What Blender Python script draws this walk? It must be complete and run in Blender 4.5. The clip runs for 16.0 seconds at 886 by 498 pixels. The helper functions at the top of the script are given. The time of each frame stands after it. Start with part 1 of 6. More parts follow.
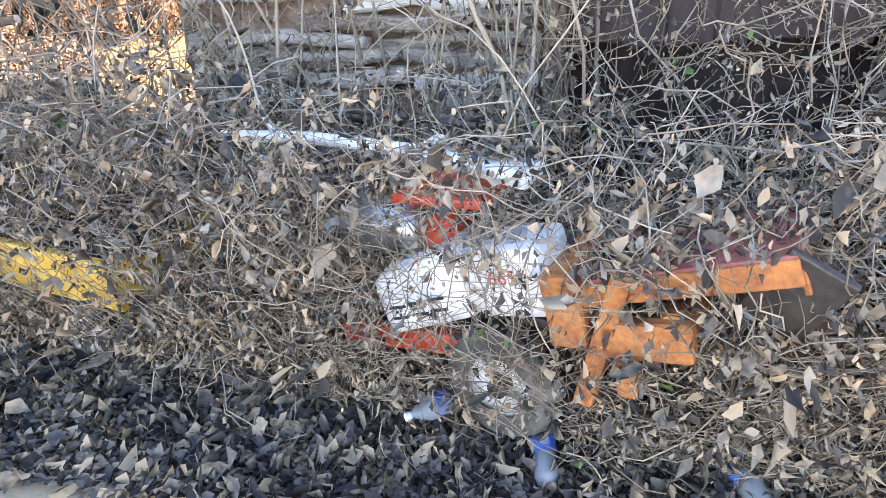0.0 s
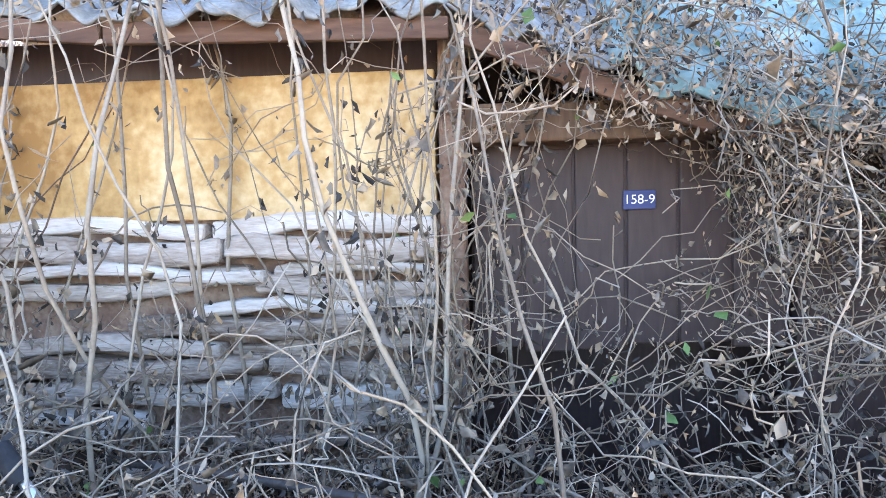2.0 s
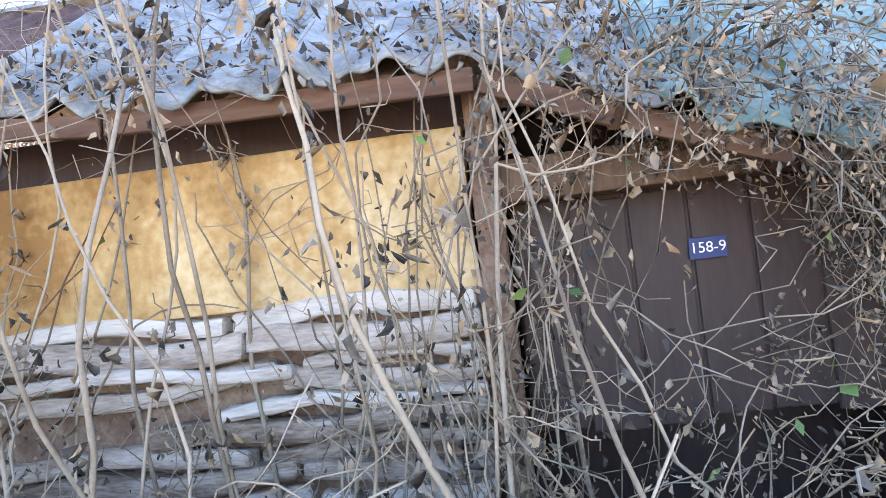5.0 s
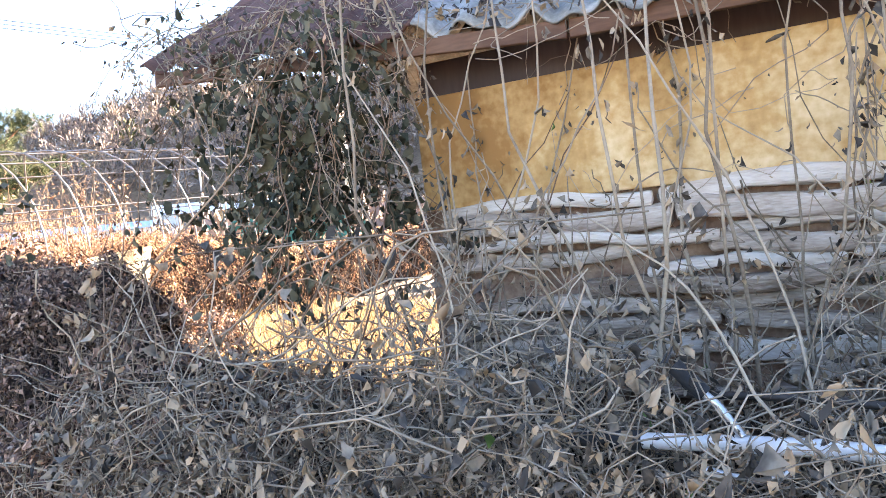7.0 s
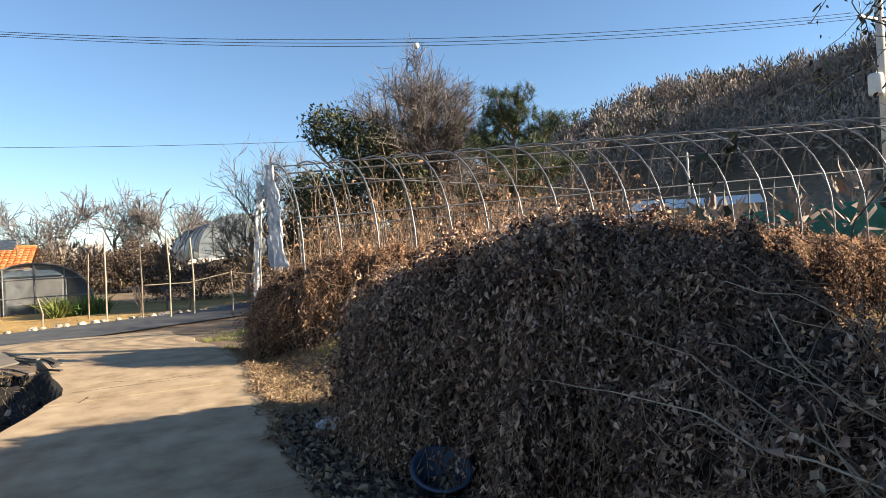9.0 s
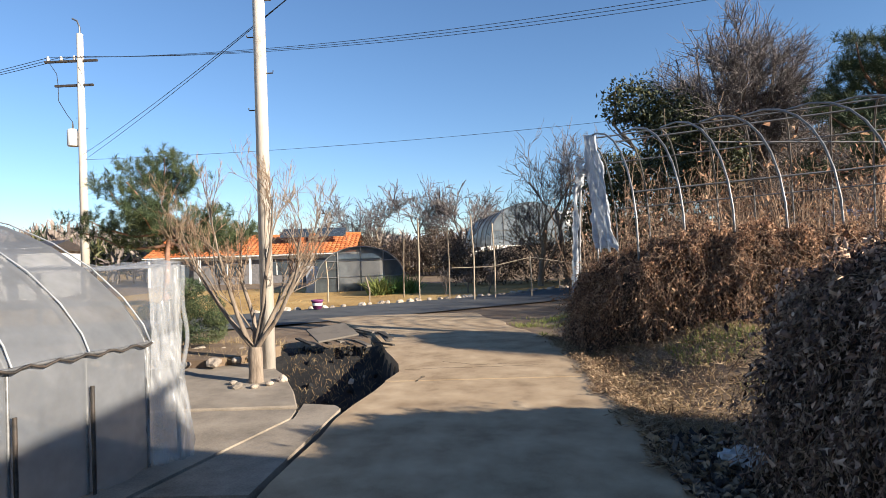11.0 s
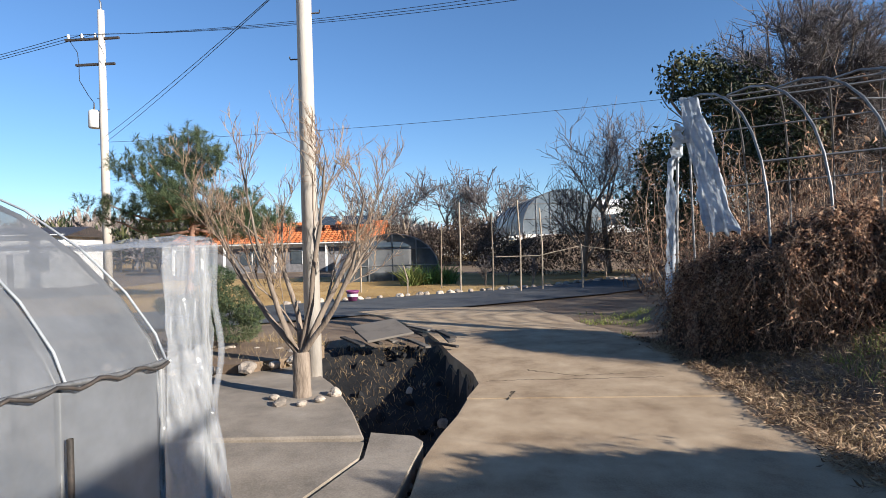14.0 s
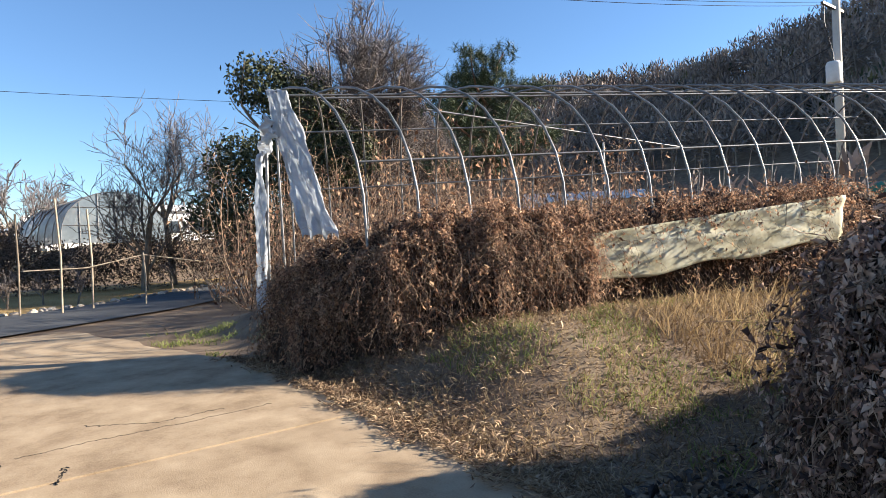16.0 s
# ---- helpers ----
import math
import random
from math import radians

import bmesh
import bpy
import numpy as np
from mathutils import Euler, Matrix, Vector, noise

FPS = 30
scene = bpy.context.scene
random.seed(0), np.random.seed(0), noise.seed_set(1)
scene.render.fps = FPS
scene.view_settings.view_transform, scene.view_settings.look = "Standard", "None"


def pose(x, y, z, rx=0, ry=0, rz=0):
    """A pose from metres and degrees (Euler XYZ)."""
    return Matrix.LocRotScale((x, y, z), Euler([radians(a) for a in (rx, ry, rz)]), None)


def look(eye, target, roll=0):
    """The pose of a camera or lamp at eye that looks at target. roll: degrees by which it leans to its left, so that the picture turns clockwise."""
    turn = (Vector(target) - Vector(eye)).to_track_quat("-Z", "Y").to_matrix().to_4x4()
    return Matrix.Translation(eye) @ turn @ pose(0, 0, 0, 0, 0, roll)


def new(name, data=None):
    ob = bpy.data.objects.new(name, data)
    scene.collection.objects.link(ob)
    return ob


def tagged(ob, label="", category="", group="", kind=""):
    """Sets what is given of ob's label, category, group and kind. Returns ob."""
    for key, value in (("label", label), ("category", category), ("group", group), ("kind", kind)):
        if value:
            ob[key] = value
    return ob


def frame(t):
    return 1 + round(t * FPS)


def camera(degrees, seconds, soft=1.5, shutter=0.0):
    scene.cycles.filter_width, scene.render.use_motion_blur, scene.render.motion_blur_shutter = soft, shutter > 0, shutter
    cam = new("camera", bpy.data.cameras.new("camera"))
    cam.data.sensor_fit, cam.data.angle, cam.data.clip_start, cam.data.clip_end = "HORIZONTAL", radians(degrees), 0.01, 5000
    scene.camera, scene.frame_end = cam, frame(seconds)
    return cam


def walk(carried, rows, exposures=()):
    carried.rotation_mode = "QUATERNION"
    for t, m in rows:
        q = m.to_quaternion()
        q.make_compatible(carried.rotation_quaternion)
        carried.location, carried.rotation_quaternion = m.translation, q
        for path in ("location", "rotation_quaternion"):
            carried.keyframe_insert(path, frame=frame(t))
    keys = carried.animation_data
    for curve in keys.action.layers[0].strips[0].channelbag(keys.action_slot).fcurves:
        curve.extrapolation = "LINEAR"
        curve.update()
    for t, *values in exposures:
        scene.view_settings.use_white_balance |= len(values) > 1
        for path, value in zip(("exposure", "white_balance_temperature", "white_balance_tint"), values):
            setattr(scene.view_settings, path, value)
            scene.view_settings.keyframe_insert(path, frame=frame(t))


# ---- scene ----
cam = camera(72.8, 16.0, .6)
PATH = [
    (0, (0.685, 0.727, 1.404), (0.083, 2.443, 0.498), -2.8),
    (0.5, (0.645, 0.716, 1.448), (0.136, 2.563, 0.788), -4.2),
    (1, (0.56, 0.757, 1.471), (0.248, 2.673, 0.933), -2.3),
    (1.5, (0.44, 1.037, 1.492), (0.328, 3.01, 1.17), -4.0),
    (1.8, (0.404, 1.217, 1.501), (0.259, 3.202, 1.301), -3.8),
    (2, (0.404, 1.301, 1.509), (0.244, 3.292, 1.41), -1.2),
    (2.5, (0.339, 1.466, 1.537), (0.249, 3.463, 1.58), -3.0),
    (3, (0.335, 1.558, 1.538), (0.346, 3.554, 1.655), -3.9),
    (3.2, (0.338, 1.583, 1.534), (0.397, 3.577, 1.673), -4.0),
    (5.3, (0.354, 1.549, 1.596), (-0.031, 3.511, 1.641), -6.4),
    (5.5, (0.291, 1.503, 1.597), (-0.16, 3.451, 1.621), -6.3),
    (6, (-0.017, 1.26, 1.561), (-0.44, 3.215, 1.55), -7.3),
    (6.5, (-0.344, 1.076, 1.511), (-0.903, 2.994, 1.417), -8.1),
    (7, (-0.546, 0.861, 1.476), (-1.348, 2.691, 1.38), -6.0),
    (7.5, (-0.863, 0.849, 1.443), (-1.984, 2.505, 1.405), -6.2),
    (8, (-1.143, 0.852, 1.444), (-2.639, 2.179, 1.468), -2.6),
    (8.5, (-1.45, 0.695, 1.448), (-3.095, 1.831, 1.471), -3.9),
    (9, (-1.796, 0.607, 1.377), (-3.621, 1.424, 1.397), -3.0),
    (9.5, (-2.182, 0.571, 1.353), (-4.125, 1.044, 1.402), -3.6),
    (10, (-2.536, 0.493, 1.293), (-4.53, 0.633, 1.331), -1.9),
    (10.2, (-2.653, 0.422, 1.277), (-4.651, 0.498, 1.33), -1.8),
    (12.3, (-3.686, -0.274, 1.266), (-5.679, -0.448, 1.235), -2.3),
    (12.5, (-3.773, -0.322, 1.261), (-5.766, -0.487, 1.239), -2.7),
    (13, (-4.023, -0.386, 1.269), (-6.014, -0.569, 1.302), -0.2),
    (13.5, (-4.238, -0.504, 1.241), (-6.227, -0.711, 1.258), -0.5),
    (14, (-4.46, -0.558, 1.229), (-6.455, -0.69, 1.227), -1.6),
    (14.5, (-4.753, -0.583, 1.233), (-6.753, -0.537, 1.257), -0.7),
    (15, (-5.047, -0.64, 1.209), (-6.982, -0.137, 1.244), 0.0),
    (15.5, (-5.327, -0.682, 1.205), (-7.086, 0.268, 1.184), -1.4),
    (16, (-5.518, -0.578, 1.194), (-7.129, 0.607, 1.17), -2.5),
]
LIGHT = [(0, 4.72, 7400, 23), (1.5, 4.66, 6650, 22), (3, 4.62, 6550, 23), (6.3, 4.28, 7000, 23), (7.2, 3.95, 6950, 22), (8.0, 2.72, 6750, 16), (8.6, 1.98, 6450, 10), (9.2, 1.66, 6150, 9), (12.3, 1.22, 5550, 11), (14.5, 1.08, 5250, 10), (15.5, 1.45, 5400, 8), (16, 1.68, 5650, 10)]
walk(cam, [(t, look(eye, target, roll)) for t, eye, target, roll in PATH], LIGHT)

# ---- daylight ----
SUN = Vector((0.50, 0.866, 0.0)).normalized() * math.cos(radians(21)) + Vector((0, 0, math.sin(radians(21))))
world = bpy.data.worlds.new("sky")
scene.world = world
world.use_nodes = True
sky = world.node_tree.nodes.new("ShaderNodeTexSky")
sky.sky_type, sky.sun_disc = "NISHITA", False
sky.sun_elevation, sky.sun_rotation = radians(21), math.atan2(SUN.x, SUN.y)
sky.air_density, sky.dust_density, sky.ozone_density = 1.0, 0.0, 3.0
world.node_tree.links.new(sky.outputs[0], world.node_tree.nodes["Background"].inputs[0])
world.node_tree.nodes["Background"].inputs[1].default_value = 0.061
sun_data = bpy.data.lights.new("sun", "SUN")
sun_data.energy, sun_data.angle, sun_data.color = 5.5, radians(0.6), (1.0, 0.84, 0.62)
sun = new("sun", sun_data)
sun.matrix_world = look(SUN * 50, (0, 0, 0))

# ---- materials ----
def material(name, colours, scale=8.0, rough=0.8, bump=0.3, metal=0.0, island=0.0, detail=60.0, spec=0.3, film=0.0, glow=0.0, seed="Object", stretch=(1, 1, 1), worn=()):
    """Colours ramped by a coarse and a fine noise, with relief; island: how far separate pieces vary; film: how clear a plastic sheet is."""
    m = bpy.data.materials.new(name)
    m.use_nodes = True
    nt, nodes, links = m.node_tree, m.node_tree.nodes, m.node_tree.links
    b = nodes["Principled BSDF"]
    b.inputs["Roughness"].default_value, b.inputs["Metallic"].default_value = rough, metal
    b.inputs["Specular IOR Level"].default_value = spec
    tc, mp = nodes.new("ShaderNodeTexCoord"), nodes.new("ShaderNodeMapping")
    mp.inputs["Scale"].default_value = stretch
    links.new(tc.outputs[seed], mp.inputs[0])
    big, fine = nodes.new("ShaderNodeTexNoise"), nodes.new("ShaderNodeTexNoise")
    big.inputs["Scale"].default_value, big.inputs["Detail"].default_value, big.inputs["Roughness"].default_value = scale, 5, 0.6
    fine.inputs["Scale"].default_value, fine.inputs["Detail"].default_value = detail, 3
    links.new(mp.outputs[0], big.inputs[0]), links.new(mp.outputs[0], fine.inputs[0])
    mix = nodes.new("ShaderNodeMath")
    mix.operation = "MULTIPLY_ADD"
    links.new(fine.outputs[0], mix.inputs[0])
    mix.inputs[1].default_value = 0.35
    mix.inputs[2].default_value = 0.0
    add = nodes.new("ShaderNodeMath")
    add.operation = "MULTIPLY_ADD"
    links.new(big.outputs[0], add.inputs[0])
    add.inputs[1].default_value = 0.9
    links.new(mix.outputs[0], add.inputs[2])
    value = add.outputs[0]
    # lower the tone gradually towards one end of an axis
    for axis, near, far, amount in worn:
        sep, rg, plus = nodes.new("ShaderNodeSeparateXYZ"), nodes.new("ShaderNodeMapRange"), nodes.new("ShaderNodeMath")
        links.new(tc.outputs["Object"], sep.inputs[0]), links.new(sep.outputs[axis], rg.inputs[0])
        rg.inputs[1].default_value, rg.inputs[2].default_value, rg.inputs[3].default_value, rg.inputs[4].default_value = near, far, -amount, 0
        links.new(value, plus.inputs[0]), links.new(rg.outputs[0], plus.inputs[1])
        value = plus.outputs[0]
    if island:
        geo, isl, obj = nodes.new("ShaderNodeNewGeometry"), nodes.new("ShaderNodeMath"), nodes.new("ShaderNodeObjectInfo")
        both = nodes.new("ShaderNodeMath")
        both.operation = "ADD"
        links.new(geo.outputs["Random Per Island"], both.inputs[0]), links.new(obj.outputs["Random"], both.inputs[1])
        frac = nodes.new("ShaderNodeMath")
        frac.operation = "FRACT"
        links.new(both.outputs[0], frac.inputs[0])
        isl.operation = "MULTIPLY_ADD"
        links.new(frac.outputs[0], isl.inputs[0])
        isl.inputs[1].default_value = island
        shift = nodes.new("ShaderNodeMath")
        shift.operation = "SUBTRACT"
        links.new(value, shift.inputs[0])
        shift.inputs[1].default_value = island / 2
        links.new(shift.outputs[0], isl.inputs[2])
        value = isl.outputs[0]
    ramp = nodes.new("ShaderNodeValToRGB")
    e = ramp.color_ramp.elements
    n = len(colours)
    for k, c in enumerate(colours):
        at = 0.36 + 0.5 * k / max(1, n - 1)
        el = e[k] if k < 2 else e.new(at)
        el.position, el.color = at, (*c, 1)
    if n == 1:
        e[1].color = (*colours[0], 1)
    links.new(value, ramp.inputs[0])
    links.new(ramp.outputs[0], b.inputs["Base Color"])
    if bump:
        bp = nodes.new("ShaderNodeBump")
        bp.inputs["Strength"].default_value, bp.inputs["Distance"].default_value = bump, 0.02
        links.new(add.outputs[0], bp.inputs["Height"])
        links.new(bp.outputs[0], b.inputs["Normal"])
    if film:
        out = nodes["Material Output"]
        tr, tl, m1, m2 = (nodes.new(k) for k in ("ShaderNodeBsdfTransparent", "ShaderNodeBsdfTranslucent", "ShaderNodeMixShader", "ShaderNodeMixShader"))
        links.new(ramp.outputs[0], tl.inputs[0])
        m1.inputs[0].default_value, m2.inputs[0].default_value = 0.4, film
        links.new(b.outputs[0], m1.inputs[1]), links.new(tl.outputs[0], m1.inputs[2])
        links.new(m1.outputs[0], m2.inputs[1]), links.new(tr.outputs[0], m2.inputs[2])
        links.new(m2.outputs[0], out.inputs[0])
    return m


M = {}
M["soil"] = material("soil", [(.07, .048, .032), (.16, .11, .07), (.25, .185, .115)], 1.2, .95, .6, detail=40)
# dark soil taken down to near black to carry the ditch's shade
M["dark_shaded_soil"] = material("dark_shaded_soil", [(.007, .007, .008), (.016, .015, .015), (.038, .034, .03)], 3, .95, .9, detail=30)
M["concrete"] = material("concrete", [(.17, .113, .064), (.325, .237, .146), (.455, .347, .225)], 2.6, .92, .22, detail=110)
M["pad"] = material("pad_concrete", [(.12, .1, .076), (.23, .19, .145), (.34, .285, .22)], 2.2, .9, .3, detail=80)
M["asphalt"] = material("asphalt", [(.045, .045, .047), (.075, .075, .076), (.1, .098, .096)], 1.5, .9, .25, detail=120)
M["dry_leaf"] = material("dry_leaf", [(.05, .043, .036), (.14, .116, .09), (.25, .205, .15), (.38, .28, .18)], 5, .8, .3, island=.8, detail=40)
M["litter"] = material("leaf_litter", [(.035, .03, .03), (.095, .08, .07), (.19, .15, .115), (.36, .26, .16)], 5, .8, .3, island=.7, detail=40)
M["stem"] = material("dry_stem", [(.15, .115, .08), (.27, .215, .155), (.38, .31, .225)], 6, .85, .3, island=.5, detail=80)
M["hedge_leaf"] = material("dead_hedge_leaf", [(.08, .045, .03), (.24, .13, .078), (.42, .245, .145), (.58, .38, .235)], 3, .85, .2, island=.7, detail=30, film=.001)
M["mound_leaf"] = material("dead_mound_leaf", [(.055, .035, .03), (.17, .105, .08), (.32, .205, .15), (.5, .35, .25)], 3, .85, .2, island=.7, detail=30)
M["scrub"] = material("winter_scrub", [(.035, .026, .02), (.08, .06, .045), (.14, .1, .072)], 1.2, .9, 0, island=.6)
M["hedge_stem"] = material("dead_hedge_stem", [(.1, .064, .042), (.2, .13, .085), (.33, .23, .15)], 6, .85, .2, island=.5)
# near-black, standing in for the shade between the hedge leaves
M["hedge_shade_core"] = material("hedge_shade_core", [(.02, .014, .01), (.045, .03, .02), (.08, .052, .034)], 12, .95, 1.0, detail=60)
M["green_leaf"] = material("green_leaf", [(.04, .08, .02), (.09, .16, .04), (.17, .25, .08)], 5, .6, .2, island=.5)
M["grass"] = material("dry_grass", [(.13, .085, .045), (.29, .2, .1), (.44, .33, .18)], .9, .9, .1, island=.5, detail=6, film=.001)
M["straw"] = material("straw_litter", [(.1, .062, .038), (.25, .165, .095), (.43, .315, .195)], .9, .9, .1, island=.6, detail=6)
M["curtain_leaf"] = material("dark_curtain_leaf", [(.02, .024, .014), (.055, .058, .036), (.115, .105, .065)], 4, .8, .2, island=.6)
M["rotten_roof"] = material("rotten_red_roof", [(.045, .025, .022), (.1, .052, .042), (.17, .1, .08)], 5, .9, .7)
M["green_grass"] = material("green_grass", [(.08, .1, .026), (.17, .2, .05), (.31, .31, .1)], 1.5, .85, .1, island=.5, detail=6, film=.001)
M["field"] = material("field_turf", [(.22, .13, .045), (.36, .225, .075), (.46, .31, .12)], .5, .95, .5, detail=14)
# toned darker and more ochre towards the left end and the top edge
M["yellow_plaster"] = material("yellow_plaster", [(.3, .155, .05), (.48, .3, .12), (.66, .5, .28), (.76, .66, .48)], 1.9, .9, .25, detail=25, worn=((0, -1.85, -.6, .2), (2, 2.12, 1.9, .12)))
M["mud"] = material("mud_mortar", [(.1, .06, .042), (.2, .125, .085), (.33, .24, .17)], 7, .95, .8, detail=50)
M["whitewash"] = material("whitewashed_timber", [(.17, .12, .085), (.42, .35, .285), (.62, .56, .49)], 7, .9, .8, island=.4, detail=60, stretch=(.4, 2, 2))
M["wood"] = material("weathered_wood", [(.075, .045, .03), (.14, .088, .056), (.22, .145, .095)], 3, .8, .4, detail=60, stretch=(1, 1, .2))
M["door"] = material("brown_door_paint", [(.036, .024, .022), (.058, .038, .034), (.085, .058, .05)], 3, .55, .15, detail=50, stretch=(1, 1, .15))
M["fascia"] = material("fascia_wood", [(.05, .026, .018), (.115, .062, .04), (.21, .12, .075)], 4, .8, .4, detail=50, stretch=(.2, 1, 1))
M["roof_sheet"] = material("roof_sheet", [(.09, .09, .085), (.22, .23, .22), (.42, .42, .4)], 6, .6, .4, detail=50)
M["tarp"] = material("blue_green_tarp", [(.06, .12, .11), (.16, .25, .23), (.33, .41, .38)], 3, .5, .5, detail=35)
M["white_paint"] = material("white_paint", [(.5, .47, .42), (.74, .72, .68), (.82, .81, .78)], 7, .35, .1, spec=.5)
M["orange_paint"] = material("orange_paint", [(.1, .045, .03), (.25, .09, .04), (.46, .17, .05), (.5, .25, .1)], 11, .7, .5, spec=.3)
M["rust_red"] = material("faded_red_paint", [(.14, .05, .042), (.33, .1, .08), (.42, .19, .16)], 9, .6, .3)
M["red_paint"] = material("red_paint", [(.35, .03, .015), (.6, .06, .02), (.66, .11, .05)], 7, .4, .1, spec=.5)
M["yellow_paint"] = material("yellow_paint", [(.34, .2, .05), (.66, .40, .06), (.74, .5, .16)], 5, .45, .2, spec=.4)
M["rubber"] = material("rubber", [(.016, .016, .017), (.03, .03, .03), (.055, .052, .05)], 8, .8, .4)
M["dark_steel"] = material("dark_steel", [(.03, .028, .026), (.07, .06, .052), (.12, .09, .07)], 9, .5, .3, metal=.4)
M["chrome"] = material("dull_chrome", [(.45, .45, .45), (.62, .62, .62), (.75, .75, .74)], 9, .28, .05, metal=.85)
M["galv"] = material("galvanised_steel", [(.1, .098, .095), (.18, .176, .172), (.28, .275, .27)], 9, .45, .1, metal=.55)
M["film"] = material("clear_film", [(.2, .205, .215), (.28, .285, .295), (.37, .375, .39)], 1.6, .3, .3, film=.42, spec=.5, detail=12)
M["white_film"] = material("white_film", [(.36, .37, .4), (.52, .54, .57), (.68, .7, .73)], 2.5, .3, .5, film=.15, spec=.5, detail=18)
M["cream_film"] = material("cream_sheet", [(.5, .43, .25), (.72, .66, .45), (.85, .82, .68)], 2.5, .6, .6, detail=18, film=.03)
M["wrap"] = material("clear_wrap", [(.5, .5, .5), (.62, .62, .62), (.74, .74, .74)], 2.5, .14, .7, film=.74, spec=.6, detail=14)
M["old_board"] = material("old_grey_board", [(.03, .026, .023), (.07, .06, .052), (.15, .128, .105)], 4, .9, .5, island=.6, detail=50)
M["strap"] = material("white_strap", [(.24, .245, .25), (.33, .335, .34), (.42, .425, .43)], 9, .4, .1)
M["shade_net"] = material("grey_shade_net", [(.05, .056, .06), (.085, .095, .1), (.14, .155, .155)], 2, .8, .2, film=.18)
M["red_twig"] = material("tan_twig", [(.13, .08, .05), (.24, .16, .1), (.34, .25, .16)], 5, .8, .1, island=.5)
M["muddy_tyre"] = material("muddy_tyre", [(.05, .045, .04), (.12, .105, .09), (.22, .195, .165)], 9, .9, .5)
M["pole"] = material("pole_concrete", [(.40, .35, .29), (.52, .46, .39), (.62, .57, .49)], 4, .85, .2, detail=60, stretch=(1, 1, .25))
M["wire"] = material("black_cable", [(.012, .012, .014), (.02, .02, .022)], 3, .6, 0)
M["bark"] = material("bark", [(.1, .075, .055), (.2, .155, .115), (.31, .25, .19)], 8, .9, .8, detail=60, stretch=(1, 1, .3))
M["pine_bark"] = material("pine_bark", [(.12, .06, .04), (.25, .14, .09), (.33, .2, .14)], 8, .9, .8, detail=60)
M["twig"] = material("bare_twig", [(.06, .052, .05), (.125, .106, .1), (.21, .18, .165)], 3, .9, .1, island=.5)
M["needle"] = material("pine_needle", [(.018, .034, .016), (.045, .068, .028), (.105, .115, .045)], 1.5, .6, 0, island=.6)
M["evergreen"] = material("evergreen_leaf", [(.016, .026, .012), (.04, .05, .022), (.10, .095, .035)], 1.2, .6, 0, island=.6)
M["woods"] = material("winter_woods", [(.11, .09, .082), (.205, .165, .142), (.31, .255, .215)], .05, .95, 0, island=.5, detail=.4)
M["tile"] = material("orange_roof_tile", [(.42, .11, .03), (.58, .18, .05), (.66, .26, .1)], 5, .6, .2, island=.4)
M["brick"] = material("grey_brick", [(.10, .095, .095), (.16, .15, .15), (.21, .2, .2)], 6, .9, .3, island=.4)
M["render"] = material("pale_render", [(.5, .48, .45), (.66, .64, .6), (.74, .72, .69)], 3, .85, .1)
M["blue_roof"] = material("blue_roof_steel", [(.24, .34, .42), (.36, .47, .55), (.45, .55, .62)], 3, .45, .1)
M["grey_film"] = material("grey_film", [(.16, .19, .22), (.24, .28, .31), (.34, .38, .4)], 1.2, .3, .2, film=.2)
M["net"] = material("black_shade_net", [(.02, .022, .024), (.04, .042, .045), (.07, .072, .075)], 5, .8, .4)
M["stone"] = material("field_stone", [(.18, .15, .12), (.34, .28, .22), (.5, .42, .33)], 8, .9, .6, island=.5)
M["glass"] = material("window_glass", [(.03, .04, .05), (.06, .07, .08)], 3, .08, 0, spec=.8)
M["plate"] = material("blue_plate", [(.02, .035, .12), (.03, .05, .17)], 8, .4, .1)
M["letter"] = material("white_letter", [(.75, .75, .75), (.8, .8, .8)], 8, .5, 0)
M["red_letter"] = material("red_letter", [(.45, .06, .03), (.5, .08, .04)], 8, .5, 0)
M["pet"] = material("clear_bottle", [(.5, .53, .56), (.68, .7, .72)], 12, .15, .3, film=.45, spec=.7)
M["blue_label"] = material("blue_label", [(.02, .09, .42), (.05, .2, .6)], 12, .4, .1)
M["purple"] = material("purple_pot", [(.13, .03, .09), (.2, .05, .14)], 9, .5, .1)
M["net_green"] = material("green_net", [(.02, .1, .08), (.04, .17, .13), (.08, .22, .17)], 3, .8, .3)

# ---- mesh helpers ----
rng = np.random.default_rng(11)


def unit(a):
    return a / np.maximum(np.linalg.norm(a, axis=-1, keepdims=True), 1e-9)


def from_arrays(name, v, f, mat, smooth=False):
    v, f = np.asarray(v, np.float32).reshape(-1, 3), np.asarray(f, np.int32)
    me = bpy.data.meshes.new(name)
    k = f.shape[1]
    me.vertices.add(len(v))
    me.vertices.foreach_set("co", v.ravel())
    me.loops.add(f.size)
    me.loops.foreach_set("vertex_index", f.ravel())
    me.polygons.add(len(f))
    me.polygons.foreach_set("loop_start", np.arange(len(f), dtype=np.int32) * k)
    if smooth:
        me.polygons.foreach_set("use_smooth", np.ones(len(f), bool))
    me.materials.append(mat)
    me.update(calc_edges=True)
    return me


def stuff(name, v, f, mat, parent=None, smooth=False):
    ob = new(name, from_arrays(name, v, f, mat, smooth))
    ob.parent = parent
    return ob


def part(name, bm, mat, parent=None, label=""):
    me = bpy.data.meshes.new(name)
    bm.to_mesh(me)
    bm.free()
    me.materials.append(mat)
    ob = new(name, me)
    ob.parent = parent
    if label:
        ob["label"] = label
    return ob


def thing(name, m, label, category, group="", kind=""):
    ob = new(name)
    ob.matrix_basis = m
    return tagged(ob, label, category, group, kind)


